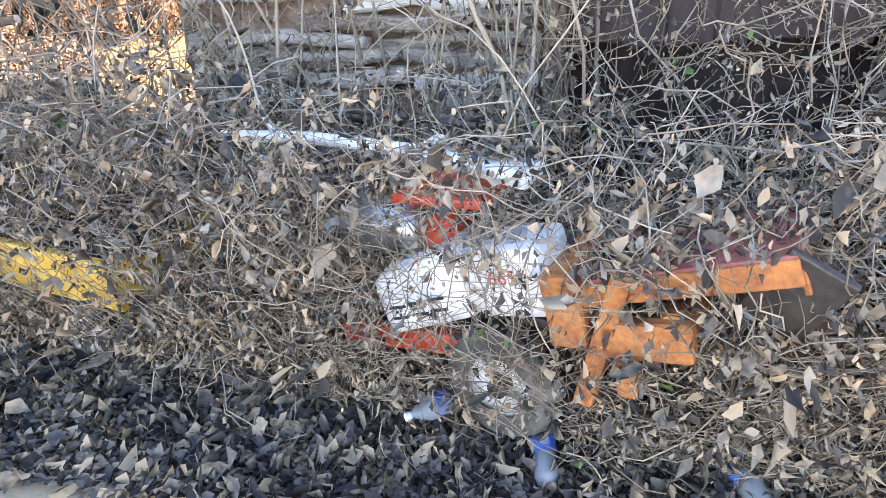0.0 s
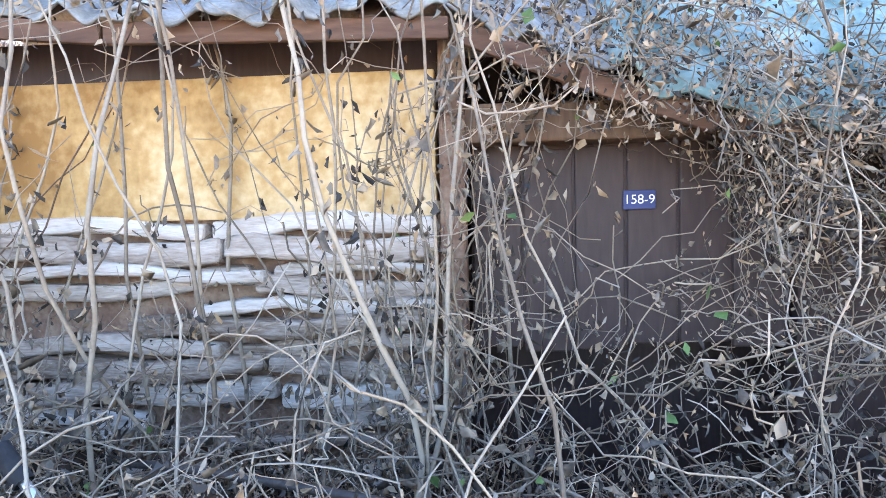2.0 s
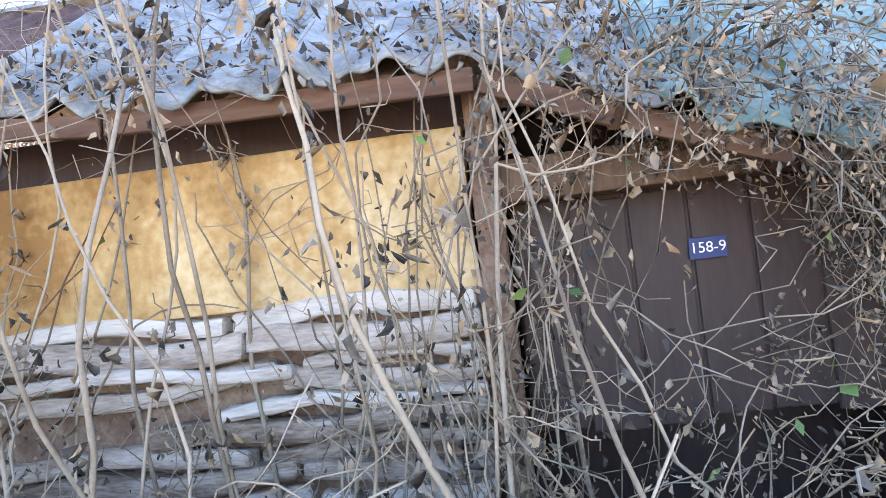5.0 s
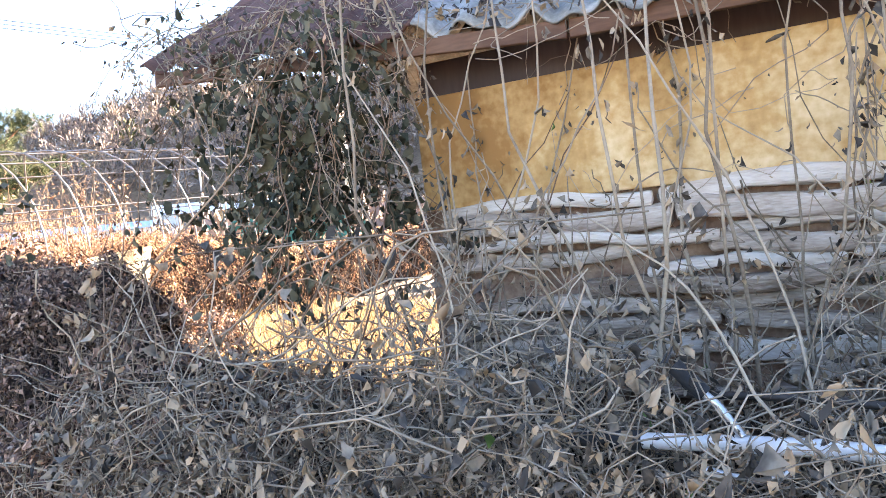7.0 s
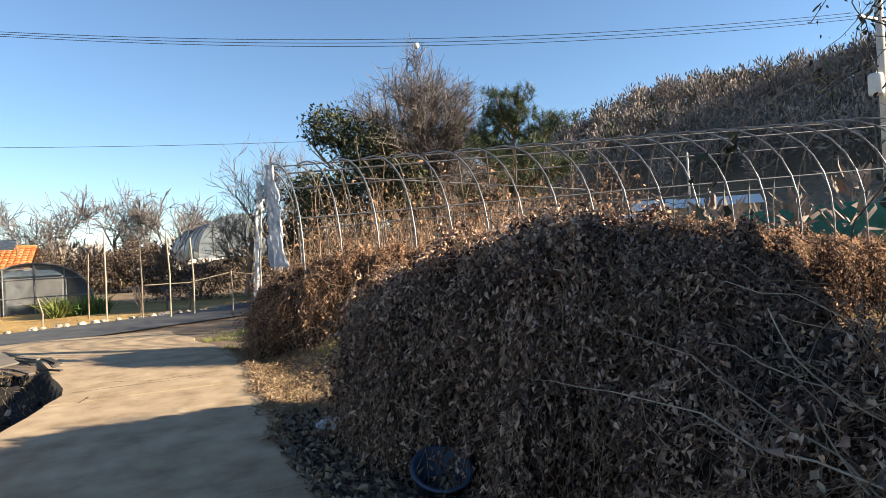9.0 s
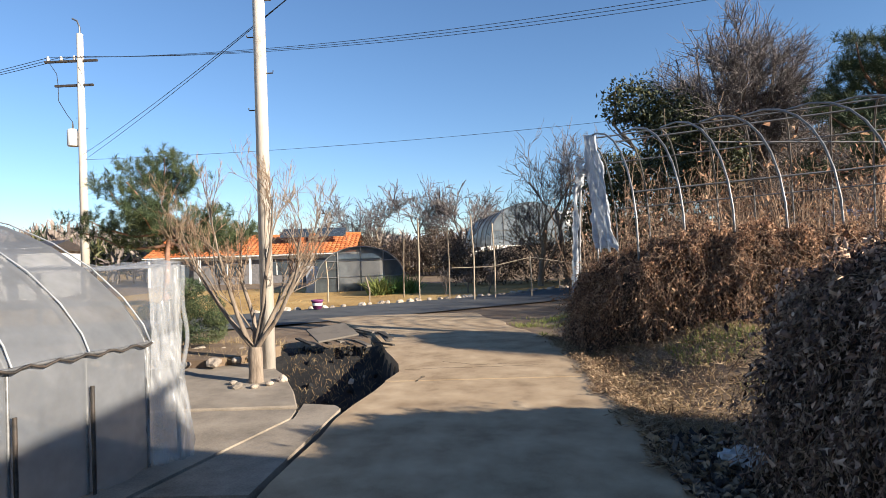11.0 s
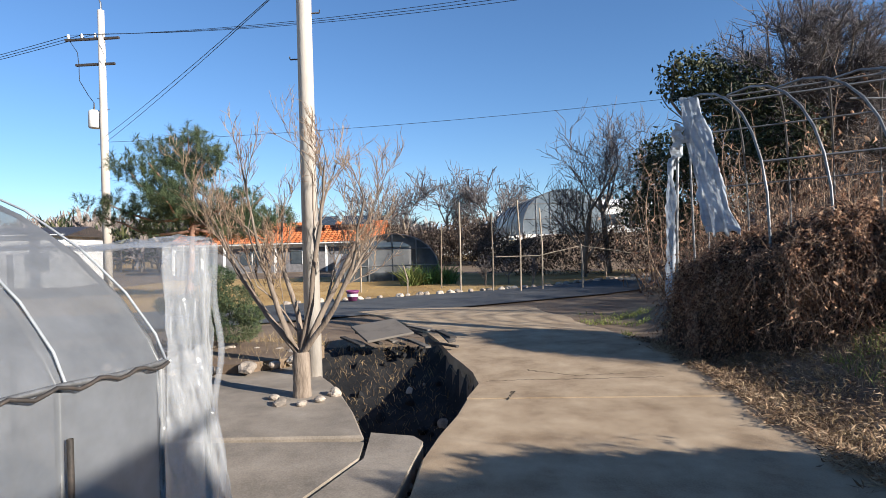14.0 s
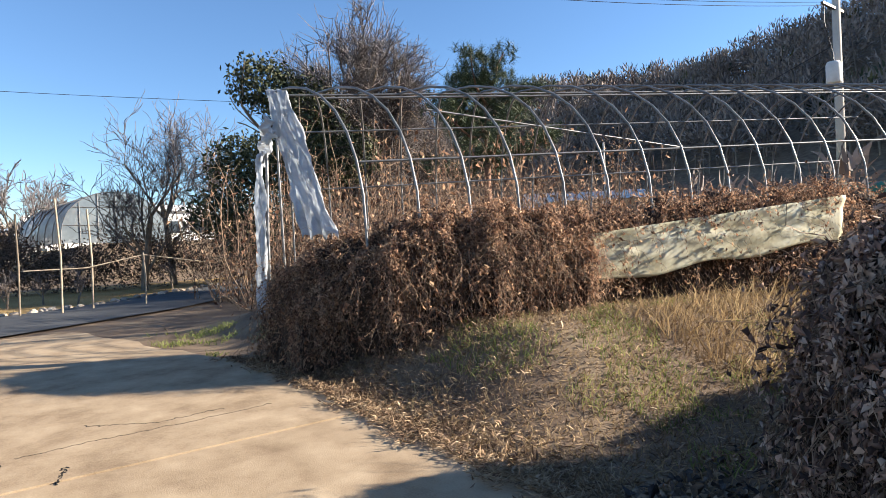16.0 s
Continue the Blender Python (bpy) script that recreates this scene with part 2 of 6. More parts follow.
def b_box(size, m=None, bevel=0.0, bm=None):
    bm = bm or bmesh.new()
    got = bmesh.ops.create_cube(bm, size=1, matrix=(m or Matrix()) @ Matrix.Diagonal((*size, 1)))
    if bevel:
        edges = list({e for v in got["verts"] for e in v.link_edges})
        bmesh.ops.bevel(bm, geom=edges, offset=bevel, segments=2, affect="EDGES", profile=.5)
    return bm


def b_cyl(r1, r2, depth, m=None, seg=16, bm=None):
    bm = bm or bmesh.new()
    bmesh.ops.create_cone(bm, cap_ends=True, segments=seg, radius1=r1, radius2=r2, depth=depth, matrix=m or Matrix())
    return bm


def b_lathe(profile, seg=24, m=None):
    """A turned shape about z from (radius, height) pairs."""
    bm = bmesh.new()
    rings = [[bm.verts.new((r * math.cos(2 * math.pi * k / seg), r * math.sin(2 * math.pi * k / seg), z)) for k in range(seg)] for r, z in profile]
    for a, b in zip(rings, rings[1:]):
        for k in range(seg):
            f = bm.faces.new((a[k], a[(k + 1) % seg], b[(k + 1) % seg], b[k]))
            f.smooth = True
    bmesh.ops.remove_doubles(bm, verts=bm.verts, dist=1e-5)
    if m is not None:
        bmesh.ops.transform(bm, matrix=m, verts=bm.verts)
    return bm


def b_prism(pts, z0, z1, bevel=0.0):
    bm = bmesh.new()
    low, top = [bm.verts.new((x, y, z0)) for x, y in pts], [bm.verts.new((x, y, z1)) for x, y in pts]
    bm.faces.new(top)
    bm.faces.new(low[::-1])
    n = len(pts)
    for k in range(n):
        bm.faces.new((low[k], low[(k + 1) % n], top[(k + 1) % n], top[k]))
    bmesh.ops.recalc_face_normals(bm, faces=bm.faces)
    if bevel:
        bmesh.ops.bevel(bm, geom=[e for e in bm.edges if e.verts[0].co.z == z1 and e.verts[1].co.z == z1], offset=bevel, segments=1, affect="EDGES")
    return bm


def tubes(paths, radii, sides=4):
    """Tubes round polylines: paths (m, n, 3), radii (m, n)."""
    p, r = np.asarray(paths, float), np.asarray(radii, float)
    m, n, _ = p.shape
    t = unit(np.gradient(p, axis=1))
    ref = np.where(np.abs(t[..., 2:3]) > .9, np.array([1.0, 0, 0]), np.array([0, 0, 1.0]))
    a = unit(np.cross(t, ref))
    b = np.cross(t, a)
    ang = np.arange(sides) * 2 * np.pi / sides
    v = p[:, :, None] + r[:, :, None, None] * (np.cos(ang)[:, None] * a[:, :, None] + np.sin(ang)[:, None] * b[:, :, None])
    idx = np.arange(m * n * sides).reshape(m, n, sides)
    nx = np.roll(idx, -1, axis=2)
    f = np.stack([idx[:, :-1], nx[:, :-1], nx[:, 1:], idx[:, 1:]], -1).reshape(-1, 4)
    return v.reshape(-1, 3), f


def pipe(name, pts, r, mat, parent=None, sides=8):
    p = np.array(pts, float)[None]
    return stuff(name, *tubes(p, np.full(p.shape[:2], r), sides), mat, parent, True)


def leaf_mesh(c, length, axis, width=.55, curl=.35):
    """Folded, curled leaves: bases c, lengths, axes."""
    m = len(c)
    side = unit(np.cross(axis, unit(rng.normal(size=(m, 3)))))
    nor = np.cross(axis, side)
    L, w = length[:, None], (length * width * rng.uniform(.5, 1.1, m))[:, None]
    k = (curl * rng.normal(size=m))[:, None] * L
    k2 = (curl * rng.normal(size=m))[:, None] * L
    mid = c + axis * L * .5 + nor * k
    v = np.stack([c, mid + side * w * .5 + nor * k2 * .6, c + axis * L + nor * k2, mid - side * w * .5 + nor * k2 * .6, mid - nor * k2 * .3], 1)
    i = (np.arange(m) * 5)[:, None]
    f = np.concatenate([i + [0, 1, 4], i + [0, 4, 3], i + [4, 1, 2], i + [3, 4, 2]])
    return v.reshape(-1, 3), f


def blades(c, length, axis, width):
    """Thin bent blades: grass and needles."""
    m = len(c)
    side = unit(np.cross(axis, unit(rng.normal(size=(m, 3))))) * (np.broadcast_to(width, (m,)) * .5)[:, None]
    bend = rng.normal(size=(m, 3)) * (length * .18)[:, None]
    bend[:, 2] = -np.abs(bend[:, 2]) * .6
    mid, tip = c + axis * (length * .55)[:, None], c + axis * length[:, None] + bend
    v = np.stack([c - side, c + side, mid + side * .8, mid - side * .8, tip], 1)
    i = (np.arange(m) * 5)[:, None]
    f = np.concatenate([i + [0, 1, 2], i + [0, 2, 3], i + [3, 2, 4]])
    return v.reshape(-1, 3), f


def fine_leaves(c, length, axis, width=.5, droop=.6, roll=.45):
    """Shrivelled leaves with a bent midrib and rolled, uneven edges."""
    m = len(c)
    side = unit(np.cross(axis, unit(rng.normal(size=(m, 3)))))
    nor = np.cross(axis, side)
    L = length[:, None]
    bend, rl = (droop * rng.normal(size=m))[:, None] * L, (roll * np.abs(rng.normal(size=m)))[:, None] * L * .5
    w1, w2 = (L * width * rng.uniform(.3, .6, (m, 1)) for _ in range(2))
    a, b = c + axis * L * .36 + nor * bend * .2, c + axis * L * .7 + nor * bend * .55
    j = lambda: rng.normal(size=(m, 3)) * L * .1
    v = np.stack([c, a + side * w1 + nor * rl + j(), a, a - side * w1 + nor * rl * rng.uniform(.2, 1.3, (m, 1)) + j(),
                  b + side * w2 * .8 + nor * rl + j(), b, b - side * w2 * .8 + nor * rl + j(), c + axis * L * .95 + nor * bend], 1)
    i = (np.arange(m) * 8)[:, None]
    f = np.concatenate([i + q for q in ([0, 1, 2], [0, 2, 3], [1, 4, 5], [1, 5, 2], [2, 5, 6], [2, 6, 3], [4, 7, 5], [5, 7, 6])])
    return v.reshape(-1, 3), f


def clumps(pool, n, each, spread):
    """Points gathered in small bunches along a pool of vine points."""
    at = np.repeat(pool[rng.integers(0, len(pool), n // each)], each, 0)
    return at + rng.normal(size=at.shape) * spread


def hang(m, spread=.5):
    a = rng.normal(size=(m, 3)) * spread
    a[:, 2] -= 1
    return unit(a)


def smooth01(x):
    x = np.clip(x, 0, 1)
    return x * x * (3 - 2 * x)


def wavy(m, n, start, step, drift=(0, 0, 0), wild=.35):
    """Random walks as polylines: start (m, 3), step length each (m,), heading kept but bent."""
    d = unit(rng.normal(size=(m, 3)) * 1.0 + np.asarray(drift))
    pts = [start]
    for _ in range(n - 1):
        d = unit(d + rng.normal(size=(m, 3)) * wild + np.asarray(drift) * .15)
        pts.append(pts[-1] + d * np.asarray(step)[:, None])
    return np.stack(pts, 1)


def fbm(x, y, s):
    """Smooth value noise on arrays."""
    out = 0
    for k, (f, a) in enumerate(((1, 1.0), (2.3, .5), (5.1, .25))):
        out = out + a * (np.sin(x * f / s * 1.7 + 1.3 * k + 1.1 * np.sin(y * f / s * 1.3 + k)) * np.cos(y * f / s * 1.9 + .7 * k + .9 * np.sin(x * f / s)))
    return out / 1.75

# ---- the lie of the land ----
PAD_X = np.array([-14.0, -12.5, -10.75, -10.0, -9.7, -9.0, -8.4, -8.2])
PAD_Y = np.array([-3.3, -3.0, -2.42, -2.0, -1.86, -1.58, -1.38, -1.3])
LANE_X = np.array([-17.0, -15.5, -13.5, -11.8, -9.95, -9.0, -8.1, -6.1, -3.0, 0.0, 8.0])
LANE_L = np.array([-3.6, -2.4, -1.45, -1.05, -.6, -.78, -.93, -1.06, -1.15, -1.2, -1.3])
LANE_R = np.array([.25, .7, 1.1, 1.5, 1.5, 1.45, 1.42, 1.33, 1.5, 1.72, 2.0])


def ditch_depth(x, y):
    lo, hi = np.interp(x, PAD_X, PAD_Y), np.interp(x, LANE_X, LANE_L)
    inside = smooth01((y - lo + .04) / .1) * smooth01((hi - y + .02) / .1) * smooth01((-8.25 - x) / .15) * smooth01((x + 13.3) / .4)
    deep = np.interp(x, [-13.0, -12.2, -11.2, -10.2, -9.3, -8.3], [.0, .06, .42, .78, .9, .8])
    across = np.clip((y - lo) / np.maximum(hi - lo, .05), 0, 1)
    gap = smooth01((y - np.interp(x, [-8.3, -7.5, -6.4], [-1.02, -1.09, -1.17])) / .06) * smooth01((hi + .06 - y) / .06) * smooth01((-6.2 - x) / .3) * smooth01((x + 8.4) / .1)
    return np.maximum(inside * deep * (1 - .35 * across), .3 * gap)


def land(x, y):
    x, y = np.asarray(x, float), np.asarray(y, float)
    z = .03 * fbm(x, y, 1.3) * smooth01((np.abs(y) + 0) / 3)
    z = z - .045
    z = z + .5 * smooth01((y - 1.55) / 1.6) * smooth01((-x - 7.6) / 1.6) * smooth01((x + 17) / 3)
    z = z + .12 * smooth01((y - 1.7) / .8) * smooth01((x + 8) / 2)
    z = z - .12 * smooth01((-y - 5) / 4) * smooth01((x + 20) / 5)
    z = z - ditch_depth(x, y)
    z = z + 2.0 * smooth01((-x - 36) / 6) * smooth01((y + 1) / 5)
    z = z + .035 * np.maximum(0, y - 7) * smooth01((x + 60) / 30)
    far = np.hypot(x + 5, y)
    hill = 46 * np.exp(-(((x + 45) / 75) ** 2 + ((y - 190) / 70) ** 2)) + 52 * np.exp(-(((x - 70) / 90) ** 2 + ((y - 200) / 80) ** 2))
    hill = hill + 33 * np.exp(-(((x + 145) / 55) ** 2 + ((y - 140) / 70) ** 2))
    z = z + hill * smooth01((y - 45) / 50)
    z = z + smooth01((far - 60) / 60) * 9 * np.exp(-(((x + 210) / 70) ** 2 + ((y + 150) / 80) ** 2)) + smooth01((far - 60) / 60) * 7 * np.exp(-(((x + 330) / 60) ** 2 + ((y - 40) / 220) ** 2))
    return z + .6 * fbm(x, y, 30) * smooth01((far - 60) / 60)


def spaced(lo, hi, step, out_lo, out_hi, grow=1.16):
    mid = list(np.arange(lo, hi, step))
    a, s = [lo], step
    while a[-1] > out_lo:
        s *= grow
        a.append(a[-1] - s)
    b, s = [mid[-1]], step
    while b[-1] < out_hi:
        s *= grow
        b.append(b[-1] + s)
    return np.array(a[:0:-1] + mid + b[1:])


gx, gy = spaced(-15, 3, .09, -900, 500), spaced(-4, 4.5, .09, -600, 900)
GX, GY = np.meshgrid(gx, gy, indexing="ij")
V = np.stack([GX, GY, land(GX, GY)], -1).reshape(-1, 3)
I = np.arange(len(gx) * len(gy)).reshape(len(gx), len(gy))
F = np.stack([I[:-1, :-1], I[1:, :-1], I[1:, 1:], I[:-1, 1:]], -1).reshape(-1, 4)
ground = stuff("ground", V, F, M["soil"], None, True)
tagged(ground, "bare brown soil with dead grass rising to hills", "ground", kind="structure")
# dark earth in the ditch, its shade put into the near-black colour
ground.data.materials.append(M["dark_shaded_soil"])
ground.data.materials.append(M["field"])
cx, cy = V[F].mean(1)[:, 0], V[F].mean(1)[:, 1]
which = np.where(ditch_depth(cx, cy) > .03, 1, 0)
CROSS = np.array([(-60, 30), (-40, 17), (-25.6, 5.6), (-21.0, 1.5), (-18.0, -2.8), (-16.4, -5.5), (-15.2, -9), (-14.3, -14), (-13, -30)], float)
field = (cx < np.interp(cy, CROSS[::-1, 1], CROSS[::-1, 0]) - .2) & (cx > -34) & (cy > -16) & (cy < 18)
field |= (cx < -60) & (cy < 60)
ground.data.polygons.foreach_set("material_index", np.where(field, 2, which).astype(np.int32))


# concrete lane in poured bays
def bay(x0, x1, name, parent, mat, z0=-.6, z1=0.0):
    xs = np.linspace(x0, x1, 9)
    l, r = np.interp(xs, LANE_X, LANE_L), np.interp(xs, LANE_X, LANE_R)
    l, r = l + .015 * np.sin(xs * 9), r + .05 * np.sin(xs * 4.1) + .03 * np.sin(xs * 11)
    pts = [(x, y) for x, y in zip(xs, l)] + [(x, y) for x, y in zip(xs[::-1], r[::-1])]
    return part(name, b_prism(pts, z0, z1, .012), mat, parent)


road = thing("road", Matrix(), "pale worn concrete farm lane in poured bays", "lane", kind="structure")
ends = [-16.9, -13.4, -9.35, -5.6, -1.8, 2.2, 8]
for k in range(6):
    bay(ends[k] + .006, ends[k + 1] - .006, "slab", road, M["concrete"], z1=.004 * (k % 2))
# cross road beyond the junction
c = CROSS
tang = unit(np.gradient(c, axis=0))
side = np.stack([-tang[:, 1], tang[:, 0]], -1)
wid = np.array([1.6, 1.6, 1.6, 1.7, 1.8, 1.8, 1.8, 1.8, 1.8])[:, None]
fine = np.linspace(0, len(c) - 1, 80)
rows = []
for s in (-1, -.5, 0, .5, 1):
    e = c + side * wid * s
    xy = np.stack([np.interp(fine, np.arange(len(c)), e[:, k]) for k in (0, 1)], -1)
    rows.append(np.c_[xy, np.maximum(land(xy[:, 0], xy[:, 1]), -.02) + .03 - .015 * abs(s)])
R = np.stack(rows, 1)
I = np.arange(R.shape[0] * 5).reshape(-1, 5)
cross_road = stuff("cross_road", R, np.stack([I[:-1, :-1], I[1:, :-1], I[1:, 1:], I[:-1, 1:]], -1).reshape(-1, 4), M["asphalt"], None, True)
tagged(cross_road, "grey asphalt road running past the field", "road", kind="structure")
# concrete yard beside the ditch and the culvert slab over it
yard = thing("yard", Matrix(), "worn concrete yard beside the ditch", "yard", kind="structure")
edge = list(zip(PAD_X[1:7], PAD_Y[1:7]))
part("slab", b_prism([(-12.4, -3.1), *edge[1:], (-8.3, -4.2), (-8.3, -9), (-12.4, -9)], -.95, .0, .015), M["pad"], yard)
part("slab", b_prism([(-8.29, -1.36), (-8.0, -1.33), (-7.0, -1.62), (-6.0, -1.9), (-3, -2.6), (3, -3.2), (3, -9), (-8.29, -9)], -.5, -.004, .008), M["pad"], yard)
part("slab", b_prism([(-8.5, -1.35), (-8.42, -1.05), (-8.3, -.975), (-7.5, -1.03), (-6.4, -1.1), (-6.4, -1.75), (-7.2, -1.53), (-8.0, -1.3)], -.25, -.008, .02), M["pad"], yard)

# cracks in the lane
CRACKS = [[[-9.97, -0.58], [-10.0, -0.26], [-10.01, 0.14], [-10.02, 0.58], [-10.07, 1.06]], [[-10.46, -0.17], [-10.16, 0.27], [-10.21, 0.74]], [[-9.3, -0.4], [-9.47, -0.35], [-9.57, -0.33]]]
for pts in CRACKS:
    p = np.array(pts, float)
    q = np.stack([np.interp(np.linspace(0, 1, 40), np.linspace(0, 1, len(p)), p[:, k]) for k in (0, 1)], -1) + rng.normal(size=(40, 2)) * .012
    pipe("crack", np.c_[q, np.full(40, .001)], .0055, M["dark_shaded_soil"], road, 5)

# ---- the old house ----
house = thing("house", Matrix(), "abandoned house with yellow plaster wall, overgrown with dead vines", "house")
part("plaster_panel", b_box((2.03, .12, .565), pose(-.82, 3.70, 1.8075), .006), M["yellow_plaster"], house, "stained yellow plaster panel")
low = part("lower_wall", b_box((2.12, .18, 1.5), pose(-.8, 3.79, .78)), M["mud"], house, "mud wall with whitewashed timbers laid in courses")
zc = .06
while zc < 1.5:
    hgt = float(rng.uniform(.05, .1))
    x0 = -1.84 + float(rng.uniform(0, .1))
    while x0 < .12:
        ln = min(float(rng.uniform(.5, 1.5)), .2 - x0)
        if rng.random() < .9 and ln > .08:
            bm = b_box((ln - .015, .09, hgt * rng.uniform(.75, 1.1)), pose(0, 0, 0, rng.normal() * 5, rng.normal() * 1.6, rng.normal() * 1.5), .018)
            long_edges = [e for e in bm.edges if abs(e.verts[0].co.x - e.verts[1].co.x) > ln * .5]
            bmesh.ops.subdivide_edges(bm, edges=long_edges, cuts=7, use_grid_fill=True)
            for v in bm.verts:
                v.co += noise.noise_vector(v.co * 9 + Vector((x0 * 7, zc * 31, 0))) * .017
            for v in bm.verts:
                v.co.z += .016 * math.sin(v.co.x * 7 + zc * 40)
            st = part("timber", bm, M["whitewash"], low)
            st.location = (x0 + ln / 2, 3.66 + rng.normal() * .014, zc + hgt / 2)
        x0 += ln
    zc += hgt + .008
part("corner_post", b_box((.1, .13, 2.2), pose(.262, 3.655, 1.1), .012), M["mud"], house, "mud-plastered corner post")
part("lintel", b_box((2.6, .14, .15), pose(1.6, 3.68, 1.87), .012), M["wood"], house)
# dark strip set behind the fascia to give the eave gap its shade
part("eave_gap_strip", b_box((2.1, .1, .2), pose(-.8, 3.81, 2.19), .01), M["door"], house, "dark strip standing for shade in the eave gap")
door = part("door", b_box((1.25, .05, .8), pose(.95, 3.79, 1.4), .004), M["door"], house, "dark brown boarded door, broken away below")
for k in range(6):
    part("board", b_box((.195, .02, .82), pose(.43 + k * .205, 3.762, 1.39 + .02 * math.sin(k * 5)), .006), M["door"], door)
# added to stop sunlight leaking in, so the opening stays dark
part("blackout_wall", b_box((3.2, .08, 2.3), pose(1.62, 4.35, 1.15)), M["door"], house, "added dark wall that keeps the doorway in shade")
part("wall", b_box((1.6, .1, 1.75), pose(2.4, 3.80, .95)), M["door"], house, "brown boarded wall")
part("wall", b_box((.14, 3.6, 2.3), pose(-1.79, 5.6, 1.15)), M["yellow_plaster"], house)
part("wall", b_box((.14, 3.6, 2.3), pose(3.2, 5.6, 1.15)), M["mud"], house)
part("wall", b_box((5.1, .14, 2.2), pose(.7, 7.4, 1.1)), M["mud"], house)
part("sill_beam", b_box((2.0, .1, .09), pose(1.3, 3.66, .13), .01), M["wood"], house)
EX, EZ = [-3.4, -1.0, .25, .62, 1.15, 1.75, 3.4], [2.52, 2.29, 2.265, 2.11, 1.9, 1.77, 1.7]


def eave(x):
    return np.interp(x, EX, EZ)


xs, vs = np.linspace(-3.4, 3.4, 330), np.linspace(0, .58, 18)
X, VV = np.meshgrid(xs, vs, indexing="ij")
lip = .035 * np.abs(np.sin(X * 11)) + .03 * np.sin(X * 3.7) + .02 * np.sin(X * 27)
YY = 3.36 + lip * (1 - VV) ** 3 + VV * 2.2
ZZ = eave(X) + (4.0 - eave(X)) * VV + .018 * np.sin(X * 2 * np.pi / .17) + .025 * fbm(X, VV * 3, .5) - .05 * (1 - VV) ** 6 * np.abs(np.sin(X * 11))
for nm, lo, hi, mat in (("roof_sheet", 0, 84, M["rotten_roof"]), ("roof_sheet", 83, 206, M["roof_sheet"]), ("tarpaulin", 204, 330, M["tarp"])):
    S = slice(lo, hi)
    P = np.stack([X[S], YY[S], ZZ[S] + (.012 if lo > 100 else .004 if lo else 0)], -1)
    I = np.arange(P.shape[0] * P.shape[1]).reshape(P.shape[:2])
    ob = stuff(nm, P, np.stack([I[:-1, :-1], I[1:, :-1], I[1:, 1:], I[:-1, 1:]], -1).reshape(-1, 4), mat, house, True)
    sol = ob.modifiers.new("thick", "SOLIDIFY")
    sol.thickness = .012
part("back_slope", b_box((6.5, 2.95, .03), pose(.1, 6.0, 2.83, -21)), M["roof_sheet"], house)
for x0, x1 in ((-3.35, -1.0), (-1.0, .27), (.27, .7), (.7, 1.2), (1.2, 3.3)):
    z0, z1 = float(eave(x0)), float(eave(x1))
    part("fascia", b_box((x1 - x0 - .004, .03, .078), pose((x0 + x1) / 2, 3.44, (z0 + z1) / 2 - .078, 0, math.degrees(math.atan2(z0 - z1, x1 - x0)), 0), .005), M["fascia"], house, "weathered brown fascia board")
for k in range(9):
    x = -2.9 + k * .72
    part("rafter", b_box((.07, 1.3, .09), pose(x, 4.0, float(eave(x)) + .29, 34), .006), M["wood"], house)
plate = thing("house_number_plate", pose(.99, 3.735, 1.57), "blue enamel house number plate reading 158-9 on the door", "sign")
part("plate", b_box((.125, .006, .075), None, .002), M["plate"], plate)
part("backing", b_box((.1, .03, .05), pose(0, .017, 0)), M["dark_steel"], plate)


def lettering(name, text, size, m, mat, parent):
    cu = bpy.data.curves.new(name, "FONT")
    cu.body, cu.size, cu.align_x, cu.align_y, cu.extrude = text, size, "CENTER", "CENTER", .0006
    tmp = bpy.data.objects.new(name, cu)
    me = bpy.data.meshes.new_from_object(tmp)
    bpy.data.objects.remove(tmp)
    me.transform(m)
    me.materials.append(mat)
    ob = new(name, me)
    ob.parent = parent
    return ob


lettering("number", "158-9", .052, pose(0, -.0045, 0, 90), M["letter"], plate)

# ---- the walking tractor under the vines ----
tiller = thing("walking_tractor", pose(.1, 2.29, 0, 0, 0, -14), "abandoned orange and white walking tractor buried in dead vines", "tractor")
T = tiller


def bar(name, pts, r, mat, parent=T, label=""):
    ob = pipe(name, pts, r, mat, parent, 10)
    if label:
        ob["label"] = label
    return ob


bm = b_box((.36, .26, .2), pose(0, 0, 0), .05)
for v in bm.verts:
    v.co.z += .16 * (v.co.x + .18) if v.co.z > 0 else .1 * (v.co.x + .1)
    v.co.y *= 1 - .25 * (v.co.z + .1)
hood = part("engine_hood", bm, M["white_paint"], T, "white engine hood with vent slots")
hood.matrix_basis = pose(.08, -.06, .5, 0, -22, 0)
for r, n in ((0, 3), (1, 3)):
    for k in range(n):
        part("vent_slot", b_box((.06, .006, .007), pose(-.09 + k * .075, -.131, .0 - r * .035 + k * .006)), M["rubber"], hood)
panel = part("fan_cover", b_box((.23, .2, .21), None, .03), M["white_paint"], T, "white cover with a red number")
panel.matrix_basis = pose(.33, -.05, .61, 0, -16, 0)
num = lettering("number", "6651", .058, pose(.01, -.103, .02, 90), M["red_letter"], panel)
tank = part("fuel_tank", b_lathe([(0, -.16), (.075, -.155), (.09, -.13), (.09, .13), (.075, .155), (0, .16)], 20, pose(0, 0, 0, 0, 90, 0)), M["chrome"], T, "dull metal fuel tank")
tank.matrix_basis = pose(-.15, 0, .63, 0, -8, 0)
part("cap", b_cyl(.028, .024, .035, pose(.06, 0, .1), 14), M["dark_steel"], tank)
